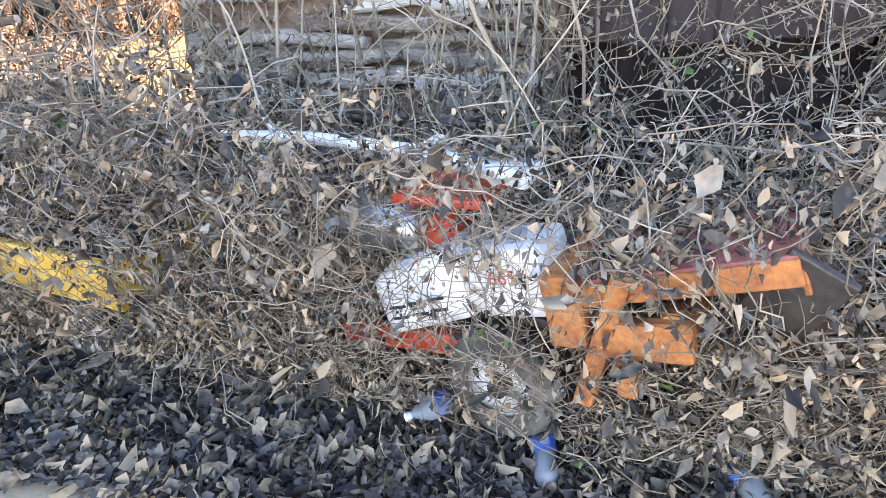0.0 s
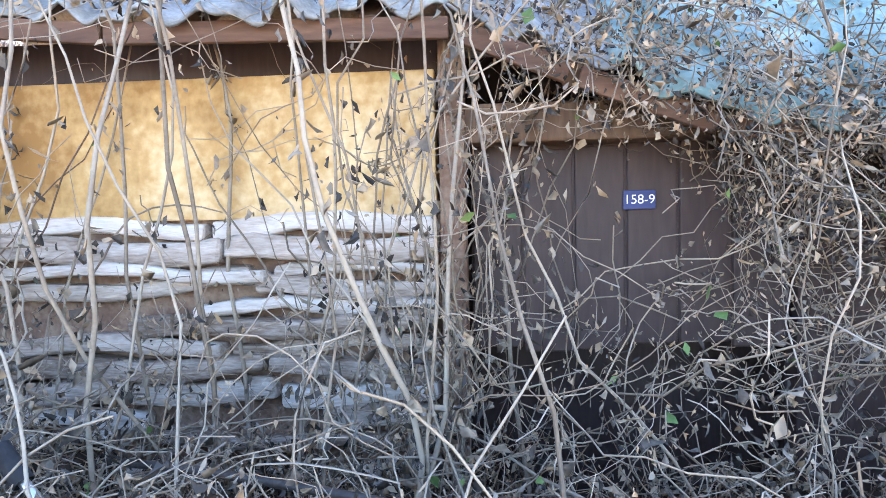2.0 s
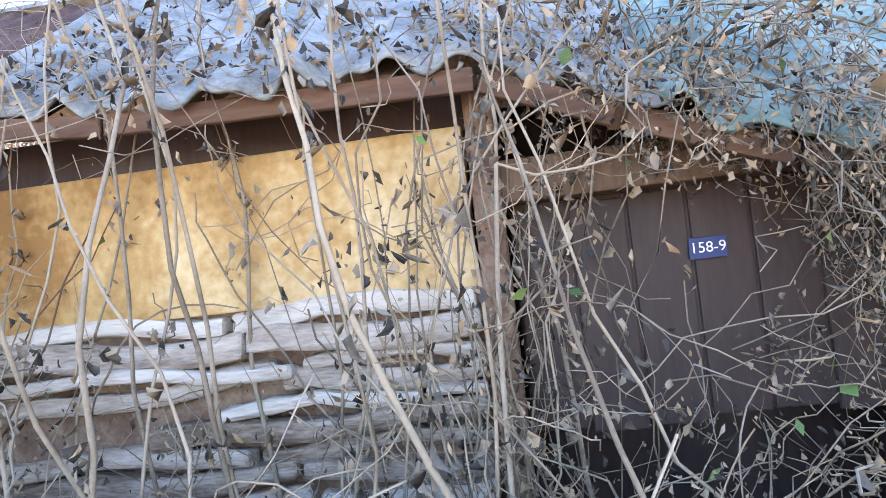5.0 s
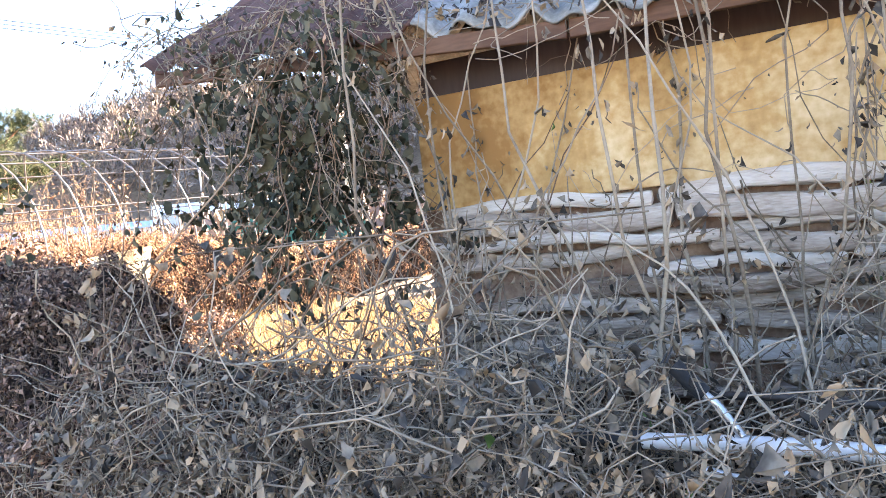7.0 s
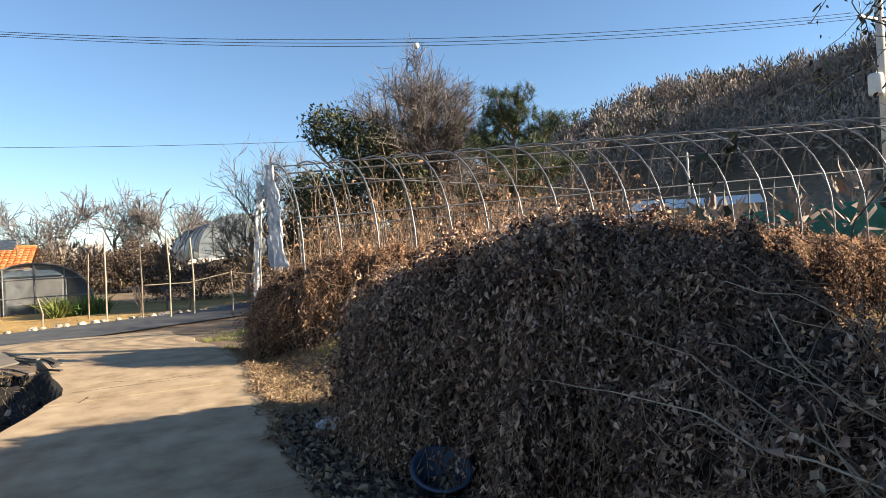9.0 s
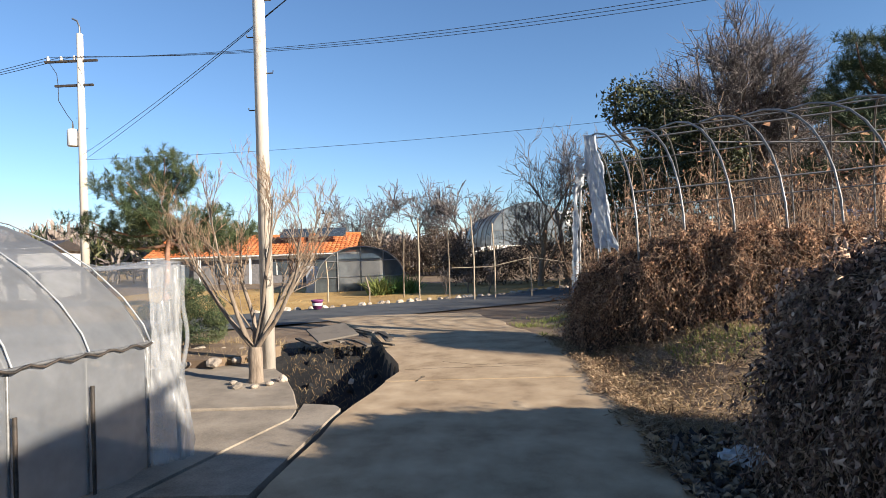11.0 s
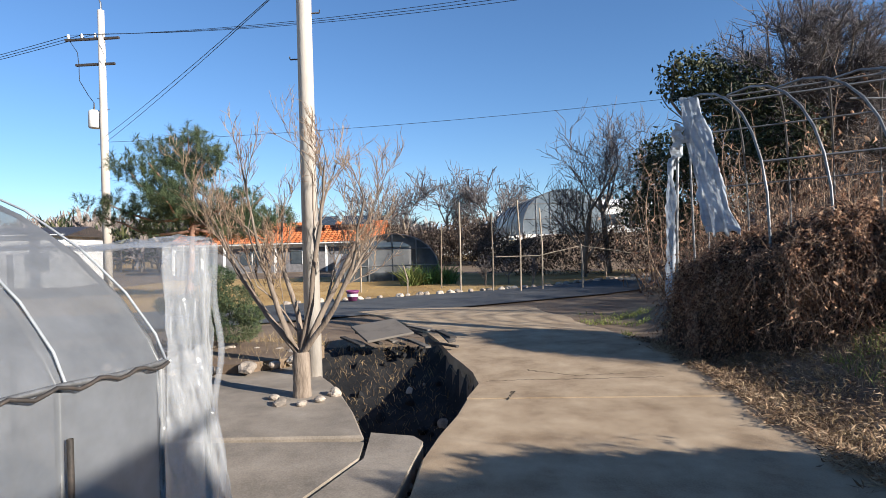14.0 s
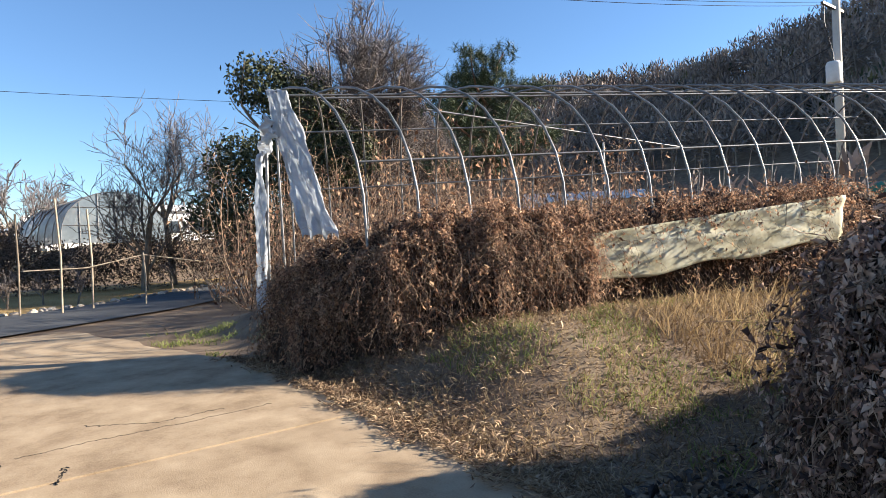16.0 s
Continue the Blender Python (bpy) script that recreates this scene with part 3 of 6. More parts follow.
part("air_cleaner", b_lathe([(0, -.06), (.06, -.055), (.075, 0), (.06, .055), (0, .065)], 18, pose(.08, -.02, .66, 0, 60, 0)), M["red_paint"], T, "red air cleaner bowl")
part("frame_rail", b_box((.58, .05, .075), pose(-.02, -.1, .30, 0, -12), .01), M["red_paint"], T, "bright red frame rail")
part("frame_rail", b_box((.9, .05, .07), pose(.1, .14, .32, 0, -8), .01), M["red_paint"], T)
part("guard", b_box((.3, .24, .03), pose(.08, .02, .78, 0, -6), .01), M["red_paint"], T, "red belt guard")
part("gearbox", b_box((.3, .2, .22), pose(.3, .05, .36, 0, 0), .03), M["dark_steel"], T)
saddle = part("tool_box", b_box((.36, .11, .05), None, .018), M["white_paint"], T, "white tool box lid")
saddle.matrix_basis = pose(.17, 0, .885, 8, 5, -4)
bar("handlebar", [(-.02, 0, .885), (-.25, .0, .88), (-.45, .0, .875), (-.62, .0, .86), (-.86, -.02, .842)], .021, M["white_paint"], T, "white handlebar")
bar("handlebar", [(-.0, .3, .885), (-.3, .33, .88), (-.6, .36, .87), (-.86, .4, .842)], .012, M["dark_steel"], T, "rusty steel handlebar")
bar("grip", [(-.86, -.02, .842), (-.95, -.025, .835), (-1.06, -.03, .825)], .026, M["rubber"], T, "black rubber grip")
bar("lever", [(-.62, .0, .88), (-.67, .0, .95), (-.71, 0, .985)], .011, M["chrome"])
bar("lever_grip", [(-.70, 0, .975), (-.77, 0, 1.045)], .022, M["rubber"])
bar("clutch_lever", [(-.5, -.03, .83), (-.58, -.04, .79), (-.7, -.04, .8)], .008, M["chrome"])
for sy in (-.08, .36):
    w = part("wheel", b_lathe([(.10, -.06), (.165, -.065), (.19, -.03), (.19, .03), (.165, .065), (.10, .06)], 28, pose(0, 0, 0, 90)), M["muddy_tyre"], T, "muddy tyre on a white rim")
    w.matrix_basis = pose(.30, sy, .25)
    part("rim", b_lathe([(.03, -.02), (.07, -.045), (.115, -.06), (.12, -.055), (.12, .055), (.03, .02)], 28, pose(0, 0, 0, 90)), M["white_paint"], w, "chipped white rim")
    part("hub", b_cyl(.035, .03, .1, pose(0, -.02, 0, 90), 14), M["dark_steel"], w)
    for k in range(16):
        a = k * math.pi / 8
        part("lug", b_box((.03, .11, .02), pose(.19 * math.cos(a), 0, .19 * math.sin(a), 0, 90 - math.degrees(a), 0), .004), M["rubber"], w)
# leaves fallen on the tray and the saddle
for n, (x, y, z), size in ((420, (.82, 2.13, .76), (.5, .3, .05)), (160, (.28, 2.25, .92), (.34, .1, .02))):
    q = np.array([x, y, z]) + rng.uniform(-.5, .5, (n, 3)) * np.array(size)
    q[:, 2] += .36 * (q[:, 0] - .82) if z < .9 else 0
    ax = rng.normal(size=(n, 3))
    ax[:, 2] *= .3
    fallen = thing("fallen_leaves", Matrix(), "dry leaves lying on the tractor", "leaves", kind="stuff")
    stuff("leaves", *fine_leaves(q, rng.uniform(.015, .055, n), unit(ax), .5, .6, .6), M["dry_leaf"], fallen)
# orange implement frame at the front
part("hitch_plate", b_box((.1, .3, .2), pose(.5, -.03, .59, 0, -14), .012), M["orange_paint"], T, "orange hitch bracket")
tray = part("tray", b_box((.52, .34, .012), None, .004), M["rust_red"], T, "faded red tray")
tray.matrix_basis = pose(.72, .02, .745, 0, -22, 0)
part("tray_skirt", b_box((.52, .014, .06), pose(0, -.17, -.032), .004), M["orange_paint"], tray, "rusty orange skirt")
part("tray_skirt", b_box((.014, .33, .085), pose(.26, 0, -.045), .004), M["orange_paint"], tray)
part("bracket", b_box((.05, .05, .4), pose(.6, -.16, .53, 0, 10), .008), M["orange_paint"], T)
part("bracket", b_box((.22, .05, .1), pose(.7, -.16, .57, 0, -14), .012), M["orange_paint"], T)
part("cross_tube", b_cyl(.045, .045, .3, pose(.76, .0, .6, 90, 0, 0), 14), M["orange_paint"], T)
part("foot", b_box((.05, .04, .16), pose(.66, -.14, .46, 0, -8), .006), M["orange_paint"], T)
part("chute", b_box((.14, .02, .2), pose(.97, -.12, .74, 12, 24), .006), M["dark_steel"], T)
part("pulley", b_lathe([(0, -.03), (.07, -.03), (.08, -.015), (.06, 0), (.08, .015), (.07, .03), (0, .03)], 22, pose(1.02, .12, .52, 90)), M["fascia"], T, "rusted pulley wheel")
part("prop", b_box((.04, .1, .5), pose(.9, .22, .25), .008), M["dark_steel"], T)

cart = thing("yellow_cart", pose(-1.5, 2.36, 0, 0, 0, -6), "yellow steel cart with a white wheel under dead vines", "cart")
part("floor", b_box((1.2, .56, .02), pose(0, 0, .37)), M["rust_red"], cart)
for y, tilt in ((-.29, 9), (.29, -9)):
    part("side_panel", b_box((1.22, .018, .2), pose(0, y, .45, tilt), .006), M["yellow_paint"], cart, "scratched yellow side panel")
    part("rim", b_box((1.24, .035, .025), pose(0, y * 1.06, .55), .006), M["yellow_paint"], cart)
for x in (-.6, .6):
    part("end_panel", b_box((.018, .56, .18), pose(x, 0, .44), .006), M["yellow_paint"], cart)
part("load", b_box((1.0, .45, .05), pose(-.05, 0, .5), .02), M["net"], cart, "black plastic load")
for y in (-.2, .2):
    w = part("wheel", b_lathe([(.11, -.05), (.16, -.055), (.18, 0), (.16, .055), (.11, .05)], 24, pose(0, 0, 0, 90)), M["rubber"], cart)
    w.matrix_basis = pose(.25, y, .18)
    part("rim", b_lathe([(0, -.02), (.06, -.035), (.11, -.05), (.118, -.045), (.118, .045), (0, .02)], 24, pose(0, 0, 0, 90)), M["white_paint"], w, "chipped white rim")
bar("axle_stay", [(.1, -.26, .36), (.3, -.27, .25), (.5, -.26, .36)], .014, M["fascia"], cart)

# ---- litter ----
def bottle(x, y, z, yaw, lean, size, label=""):
    b = thing("plastic_bottle", pose(x, y, z, lean, 0, yaw), "crumpled clear plastic bottle with a blue label on leaf litter", "bottle", "bottles in the leaf litter")
    h = size
    prof = [(0, 0), (.3 * .21 * h / .21, .003), (.032 * h / .21, .02 * h / .21), (.032 * h / .21, .09), (.028 * h / .21, .1), (.032 * h / .21, .11), (.031 * h / .21, .7 * h), (.012, .9 * h), (.012, .95 * h)]
    prof[1] = (.028 * h / .21, .003)
    bm = b_lathe(prof, 16)
    for v in bm.verts:
        v.co.x *= 1 + .15 * math.sin(v.co.z * 60 + x * 9)
        v.co.y *= 1 + .12 * math.sin(v.co.z * 45 + 2)
    part("body", bm, M["pet"], b)
    part("cap", b_cyl(.014, .014, .015, pose(0, 0, .955 * h), 14), M["white_paint"], b)
    part("label", b_lathe([(.0325 * h / .21, .38 * h), (.0328 * h / .21, .62 * h)], 16), M["blue_label"], b)


bottle(.53, 1.96, .04, 195, 78, .24)
bottle(1.1, 2.03, .04, 212, 78, .24)
bottle(-.6, 2.2, .1, 180, 24, .22)
bottle(.24, 2.24, .1, -37, 86, .27)
bag = thing("torn_bag", pose(-6.6, 1.72, .06), "torn white plastic bag lying in dead leaves", "bag")
bm = bmesh.new()
bmesh.ops.create_icosphere(bm, subdivisions=3, radius=.17)
for v in bm.verts:
    v.co *= .75 + .5 * noise.noise(v.co * 14)
    v.co.z = max(-.03, v.co.z * .45)
part("sheet", bm, M["strap"], bag)
tub = thing("blue_tub", pose(-5.1, 1.98, -.04, 24, 10, 60), "dark blue plastic tub half buried in vines", "tub")
part("body", b_lathe([(.0, 0), (.13, 0), (.17, .2), (.185, .2), (.185, .215), (.16, .21), (.125, .02), (0, .02)], 24), material("blue_plastic", [(.03, .045, .075), (.07, .1, .15)], 6, .5, .1), tub)

# ---- dead vines ----
def swept(path, half, height, base, nu=60, nv=22, rough=.12):
    """A lumpy hedge body over a plan path: rows along it, columns over it from foot to foot."""
    path, u = np.array(path, float), np.linspace(0, 1, nu)
    d = np.r_[0, np.cumsum(np.linalg.norm(np.diff(path, axis=0), axis=1))]
    d /= d[-1]
    c = np.stack([np.interp(u, d, path[:, k]) for k in (0, 1)], -1)
    t = unit(np.gradient(c, axis=0))
    s = np.stack([t[:, 1], -t[:, 0]], -1)
    hw, ht = np.interp(u, np.linspace(0, 1, len(half)), half), np.interp(u, np.linspace(0, 1, len(height)), height)
    ht = ht * (1 + .16 * fbm(c[:, 0] * 1.4, c[:, 1] * 1.4, .22))
    a = np.linspace(0, np.pi, nv)
    prof_y, prof_z = np.sign(np.cos(a)) * np.abs(np.cos(a)) ** .55, np.sin(a) ** .6
    xy = c[:, None] + s[:, None] * (hw[:, None] * prof_y)[..., None]
    z = base(xy[..., 0], xy[..., 1]) - .05 + ht[:, None] * prof_z
    P = np.concatenate([xy, z[..., None]], -1)
    w = rough * (fbm(P[..., 0] + P[..., 2] * .35, P[..., 1] - P[..., 2] * .3, .3) + .6 * fbm(P[..., 0] * 1.3 + 5, P[..., 1] * 1.3 + P[..., 2] * .4, .12))
    w = w + .7 * rough * fbm(xy[..., 0] * 1.2 + 9, xy[..., 1] * 1.2, .13)
    out = np.stack([s[:, None, 0] * prof_y, s[:, None, 1] * prof_y, np.broadcast_to(prof_z, (nu, nv))], -1)
    return P + unit(out) * w[..., None], unit(out)


def grid_faces(nu, nv):
    I = np.arange(nu * nv).reshape(nu, nv)
    return np.stack([I[:-1, :-1], I[1:, :-1], I[1:, 1:], I[:-1, 1:]], -1).reshape(-1, 4)


def sample(P, N, m):
    nu, nv, _ = P.shape
    a, b = rng.uniform(0, nu - 1.001, m), rng.uniform(0, nv - 1.001, m)
    i, j, fa, fb = a.astype(int), b.astype(int), (a % 1)[:, None], (b % 1)[:, None]
    mixed = lambda Q: Q[i, j] * (1 - fa) * (1 - fb) + Q[i + 1, j] * fa * (1 - fb) + Q[i, j + 1] * (1 - fa) * fb + Q[i + 1, j + 1] * fa * fb
    return mixed(P), unit(mixed(N))


def hedge(name, label, path, half, height, leaves, strands, mat, size=.05, twig_up=0, rough=.12, nu=90):
    root = thing(name, Matrix(), label, "hedge", kind="stuff")
    P, N = swept(path, half, height, land, nu, 22, rough)
    # solid dark shell added under the leaves to block light
    stuff("core", P - N * .05, grid_faces(nu, 22), M["hedge_shade_core"], root, True)
    c, n = sample(P, N, leaves)
    L = rng.uniform(.5, 1.4, leaves) * size
    ax = unit(hang(leaves, .55) + n * .35)
    stuff("leaves", *leaf_mesh(c + n * rng.uniform(-.03, .1, leaves)[:, None], L, ax), mat, root)
    c, n = sample(P, N, strands)
    pts = [c + n * .04]
    d = unit(hang(strands, .45) + n * .5)
    for _ in range(8):
        d = unit(d + rng.normal(size=d.shape) * .4 + np.array([0, 0, -.3]))
        pts.append(pts[-1] + d * rng.uniform(.03, .1, strands)[:, None])
    pts = np.stack(pts, 1)
    pts[..., 2] = np.maximum(pts[..., 2], land(pts[..., 0], pts[..., 1]) + .01)
    stuff("strands", *tubes(pts, np.full((strands, 9), .0017), 3), M["hedge_stem"], root)
    pool = pts.reshape(-1, 3)
    c = pool[rng.integers(0, len(pool), leaves // 2)] + rng.normal(size=(leaves // 2, 3)) * .012
    stuff("leaves", *leaf_mesh(c, rng.uniform(.5, 1.5, len(c)) * size, hang(len(c), .4), .5, .45), mat, root)
    if twig_up:
        c, n = sample(P, N, twig_up)
        W = wavy(twig_up, 6, c, rng.uniform(.05, .12, twig_up), (0, 0, .8), .5)
        stuff("twigs", *tubes(W, np.linspace(.0035, .0012, 6)[None].repeat(twig_up, 0), 3), M["hedge_stem"], root)
    return root


hedge("vine_mound", "thick mound of dark dead vines beside the lane", [(-6.75, 3.1), (-6.55, 3.08), (-5.9, 3.06), (-5.1, 3.15), (-4.5, 3.4), (-3.9, 3.7)],
      [.5, 1.2, 1.25, 1.2, 1.15, 1.1, 1.05, 1.0, .9, .75, .45], [.95, 1.2, 1.28, 1.33, 1.37, 1.4, 1.42, 1.42, 1.38, 1.22, .9], 80000, 5600, M["mound_leaf"], .036, 420, .2)
# unseen bank, added and sized for the shadow it casts on the verge
hedge("vine_mound", "unseen low bank of dead vines added to shade the verge", [(-6.45, 4.0), (-6.5, 4.8), (-6.4, 5.6), (-6.2, 6.6)],
      [.45, .5, .5, .35], [.72, .72, .7, .55], 14000, 900, M["mound_leaf"], .04, 100, .16, 40)
G1 = np.array([.33, .944])
B0 = np.array([-10.72, 2.42])
hedge("vine_hedge", "sunlit brown dead vine hedge along the greenhouse frame", [(-12.1, 2.35), (-11.4, 2.2), (-10.85, 2.45), *(B0 + G1 * s for s in (.8, 1.6, 2.2))],
      [.25, .48, .54, .52, .48, .4], [.82, .98, 1.04, 1.0, .95, .9], 60000, 8000, M["hedge_leaf"], .034, 420, .2)
hedge("vine_hedge", "brown dead vine hedge hanging over a pale sheet", [B0 + np.array([-.12, .07]) + G1 * s for s in (2.1, 3.2, 4.4, 6, 9, 13)],
      [.3, .34, .36, .45, .5, .5], [1.0, 1.15, 1.25, 1.2, 1.15, 1.1], 34000, 5000, M["hedge_leaf"], .038, 420, .17)
hedge("low_vines", "low tangle of dead vines at the foot of the house", [(-1.9, 2.85), (-1.4, 2.95), (-.6, 3.15), (.3, 3.2), (1.2, 3.1), (2.2, 2.9), (3.4, 2.7)],
      [.4, .35, .25, .22, .3, .45, .6], [.6, .62, .55, .5, .55, .8, 1.2], 13000, 2000, M["dry_leaf"], .042, 400, .16)
hedge("low_vines", "low dark tangle of dead vines beside the mound", [(-4.1, 3.15), (-3.4, 2.95), (-2.6, 2.75), (-1.9, 2.8)],
      [.45, .55, .55, .45], [.92, .82, .76, .68], 19000, 1700, M["mound_leaf"], .036, 350, .2)

front = thing("dead_vines", Matrix(), "grey dead vines and dry leaves hanging before the house", "vines", kind="stuff")
# upright stems before the wall
m = 34
st = np.stack([rng.uniform(-2.3, 3.0, m), rng.uniform(2.75, 3.5, m), rng.uniform(.0, .3, m)], -1)
st[:16, 0] = np.linspace(-1.45, .32, 16) + rng.normal(size=16) * .07
W = wavy(m, 14, st, rng.uniform(.17, .26, m), (-.06, 0.05, 3.0), .19)
W[..., 1] = np.clip(W[..., 1], 2.55, 3.6)
rad = rng.uniform(.005, .011, m)[:, None] * np.linspace(1, .5, 14)
keep = ~((W[..., 0] > .5) & (W[..., 0] < 1.12) & (W[..., 2] > 1.4) & (W[..., 2] < 1.75)).any(1)
W, rad = W[keep], rad[keep]
stuff("stems", *tubes(W, rad, 6), M["stem"], front, True)
def open_gap(W):
    """Strands that leave the bare patch of door round the number plate open."""
    x, y, z = W[..., 0], W[..., 1], W[..., 2]
    return ~((x > .5) & (x < 1.12) & (z > 1.4) & (z < 1.75)).any(1)


# a bundle climbing the corner post
mb = 36
WB = wavy(mb, 14, np.stack([.24 + rng.normal(size=mb) * .06, rng.uniform(3.3, 3.55, mb), rng.uniform(0, .5, mb)], -1), rng.uniform(.1, .19, mb), (.02, 0, 2.2), .3)
WB[..., 1] = np.clip(WB[..., 1], 3.2, 3.58)
stuff("climbers", *tubes(WB, rng.uniform(.001, .0042, mb)[:, None].repeat(14, 1), 4), M["stem"], front)
# long pale canes leaning across the foot of the wall
mk = 30
k0 = np.stack([rng.uniform(-3.0, .6, mk), rng.uniform(2.15, 2.8, mk), rng.uniform(.3, .75, mk)], -1)
kd = np.stack([rng.choice([-1, 1], mk) * rng.uniform(.5, 1, mk), rng.uniform(-.1, .25, mk), rng.uniform(.05, .5, mk)], -1)
kt = np.linspace(0, 1, 9)[None, :, None]
WK = k0[:, None] + unit(kd)[:, None] * rng.uniform(.8, 1.7, mk)[:, None, None] * kt + rng.normal(size=(mk, 9, 3)) * .012
WK[..., 2] -= .25 * kt[..., 0] ** 2
WK[..., 1] = np.clip(WK[..., 1], 2.15, 3.5)
stuff("canes", *tubes(WK, rng.uniform(.0025, .005, mk)[:, None] * np.linspace(1, .45, 9), 6), M["stem"], front, True)
# thick brush before the end of the wall
mt = 620
WT = wavy(mt, 9, np.stack([rng.uniform(-2.6, -.75, mt), rng.uniform(2.1, 2.85, mt), rng.uniform(.3, 1.1, mt)], -1), rng.uniform(.04, .12, mt), (0, 0, .1), .35)
WT[..., 1] = np.clip(WT[..., 1], 2.05, 3.4)
WT[..., 2] = np.clip(WT[..., 2], .05, 1.45)
stuff("brush", *tubes(WT, rng.uniform(.001, .0036, mt)[:, None].repeat(9, 1), 4), M["stem"], front)
pick = clumps(WT.reshape(-1, 3), 2100, 3, .03)
stuff("leaves", *fine_leaves(pick, rng.uniform(.015, .055, len(pick)), hang(len(pick), .45), .5, .7, .7), M["dry_leaf"], front)
# slanting long shoots
m2 = 130
st = np.stack([rng.uniform(-3.0, 1.6, m2), rng.uniform(2.25, 3.3, m2), rng.uniform(.25, 1.25, m2)], -1)
W2 = wavy(m2, 12, st, rng.uniform(.07, .2, m2), (0, 0, .35), .22)
W2[..., 1] = np.clip(W2[..., 1], 2.2 + .45 * np.clip(W2[..., 2] - .7, 0, 1.2), 3.55)
r2 = rng.uniform(.002, .0055, m2)[:, None] * np.linspace(1, .5, 12)
keep = open_gap(W2)
W2, r2 = W2[keep], r2[keep]
by = W2[:, 0, 0] < -1.7
stuff("shoots", *tubes(W2[~by], r2[~by], 5), M["stem"], front, True)
stuff("shoots", *tubes(W2[by], r2[by], 5), M["hedge_stem"], front, True)


def density_z(m):
    """Heights: thick below, thinner above, thick again by the hanging curtain over the door."""
    return np.clip(rng.gamma(1.6, .42, m), 0, 2.6)


# fine tangle
m3 = 5200
x = rng.uniform(-3.4, 3.4, m3)
z = density_z(m3)
right = rng.random(m3) < .13
x = np.where(right, rng.uniform(.35, 3.2, m3), x)
z = np.where(right, rng.uniform(.1, 2.3, m3), z)
thin = (x > -1.75) & (x < .2) & (z > .95) & (rng.random(m3) < .8)
clear = (x > -3.4) & (x < -1.85) & (z > .75) & (rng.random(m3) < .8)
ok = ~(thin | clear)
x, z = x[ok], z[ok]
y = np.clip(2.35 + .35 * np.minimum(z, 1.6) + rng.uniform(0, .75, len(x)), 2.0, 3.6)
lowmask = z < 1.1
y = np.where(lowmask, rng.uniform(1.95, 3.1, len(x)) + .16 * z, y)
seen = (x > .3) & (x < 1.15) & (z > .6) & (z < 1.8)
gone = seen & ((rng.random(len(x)) < .5) | ((x > .5) & (z > 1.3)))
x, y, z = x[~gone], y[~gone], z[~gone]
W3 = wavy(len(x), 9, np.stack([x, y, z], -1), rng.uniform(.03, .1, len(x)), (0, 0, -.1), .42)
W3[..., 2] = np.clip(W3[..., 2], .01, 3)
W3[..., 1] = np.clip(W3[..., 1], 1.9 + .18 * np.clip(W3[..., 2], 0, 2), 3.6)
keep = open_gap(W3) | (rng.random(len(W3)) < .25)
W3, x = W3[keep], x[keep]
r3 = rng.uniform(.0009, .0028, len(x))[:, None].repeat(9, 1)
by = x < -1.75
stuff("tangle", *tubes(W3[~by], r3[~by], 3), M["stem"], front)
stuff("tangle", *tubes(W3[by], r3[by], 3), M["hedge_stem"], front)
# creepers lying over the tractor and the cart
m6 = 2600
x = rng.uniform(-2.4, 1.9, m6)
W6 = wavy(m6, 9, np.stack([x, np.where(x > .45, 1.96, 2.03) + .28 * rng.random(m6) - .1 * np.abs(rng.normal(size=m6)), rng.uniform(.05, 1.0, m6)], -1), rng.uniform(.03, .08, m6), (0, 0, -.3), .45)
W6[..., 2] = np.clip(W6[..., 2], .02, 1.1)
W6[..., 1] = np.maximum(np.clip(W6[..., 1], 1.75, 2.4), 2.14 - .42 * W6[..., 2])
stuff("creepers", *tubes(W6, rng.uniform(.0009, .0022, m6)[:, None].repeat(9, 1), 3), M["stem"], front)
pw = W6.reshape(-1, 3)
pick = clumps(pw, 19000, 3, .016)
bare = ((pick[:, 0] > -.1) & (pick[:, 0] < .62) & (pick[:, 2] > .3) & (pick[:, 2] < .85)) | ((pick[:, 0] < -1.0) & (pick[:, 2] > .3) & (pick[:, 2] < .65))
pick = pick[~bare | (rng.random(len(pick)) < .4)]
stuff("leaves", *fine_leaves(pick, rng.gamma(4, .0062, len(pick)).clip(.008, .065), hang(len(pick), .45), .45, .8, .7), M["dry_leaf"], front)
# leaves on all of it
pool = np.concatenate([W3[:, 1:].reshape(-1, 3), W2.reshape(-1, 3)])
pick = clumps(pool, 42000, 3, .02)
n = len(pick)
keep = ~((pick[:, 0] > .62) & (pick[:, 0] < 1.1) & (pick[:, 2] > 1.38) & (pick[:, 2] < 1.75))
keep &= ~((pick[:, 0] > -1.75) & (pick[:, 0] < .2) & (pick[:, 2] > 1.2) & (rng.random(n) < .62))
keep &= ~((pick[:, 2] > 1.2) & (pick[:, 1] < 2.6))
keep &= ~((pick[:, 0] < -1.75) & (pick[:, 2] > .9) & (rng.random(n) < .75))
pick = pick[keep]
n = len(pick)
by = pick[:, 0] < -1.75
for some, mat in ((~by, M["dry_leaf"]), (by, M["mound_leaf"])):
    q = pick[some]
    stuff("leaves", *fine_leaves(q + rng.normal(size=q.shape) * .015, rng.gamma(4, .0048, len(q)).clip(.007, .05), hang(len(q), .4), .4, .9, .8), mat, front)
pw = W[:, 3:].reshape(-1, 3)
pick = np.concatenate([clumps(pw, 1500, 4, .03), clumps(WB.reshape(-1, 3), 900, 3, .03)])
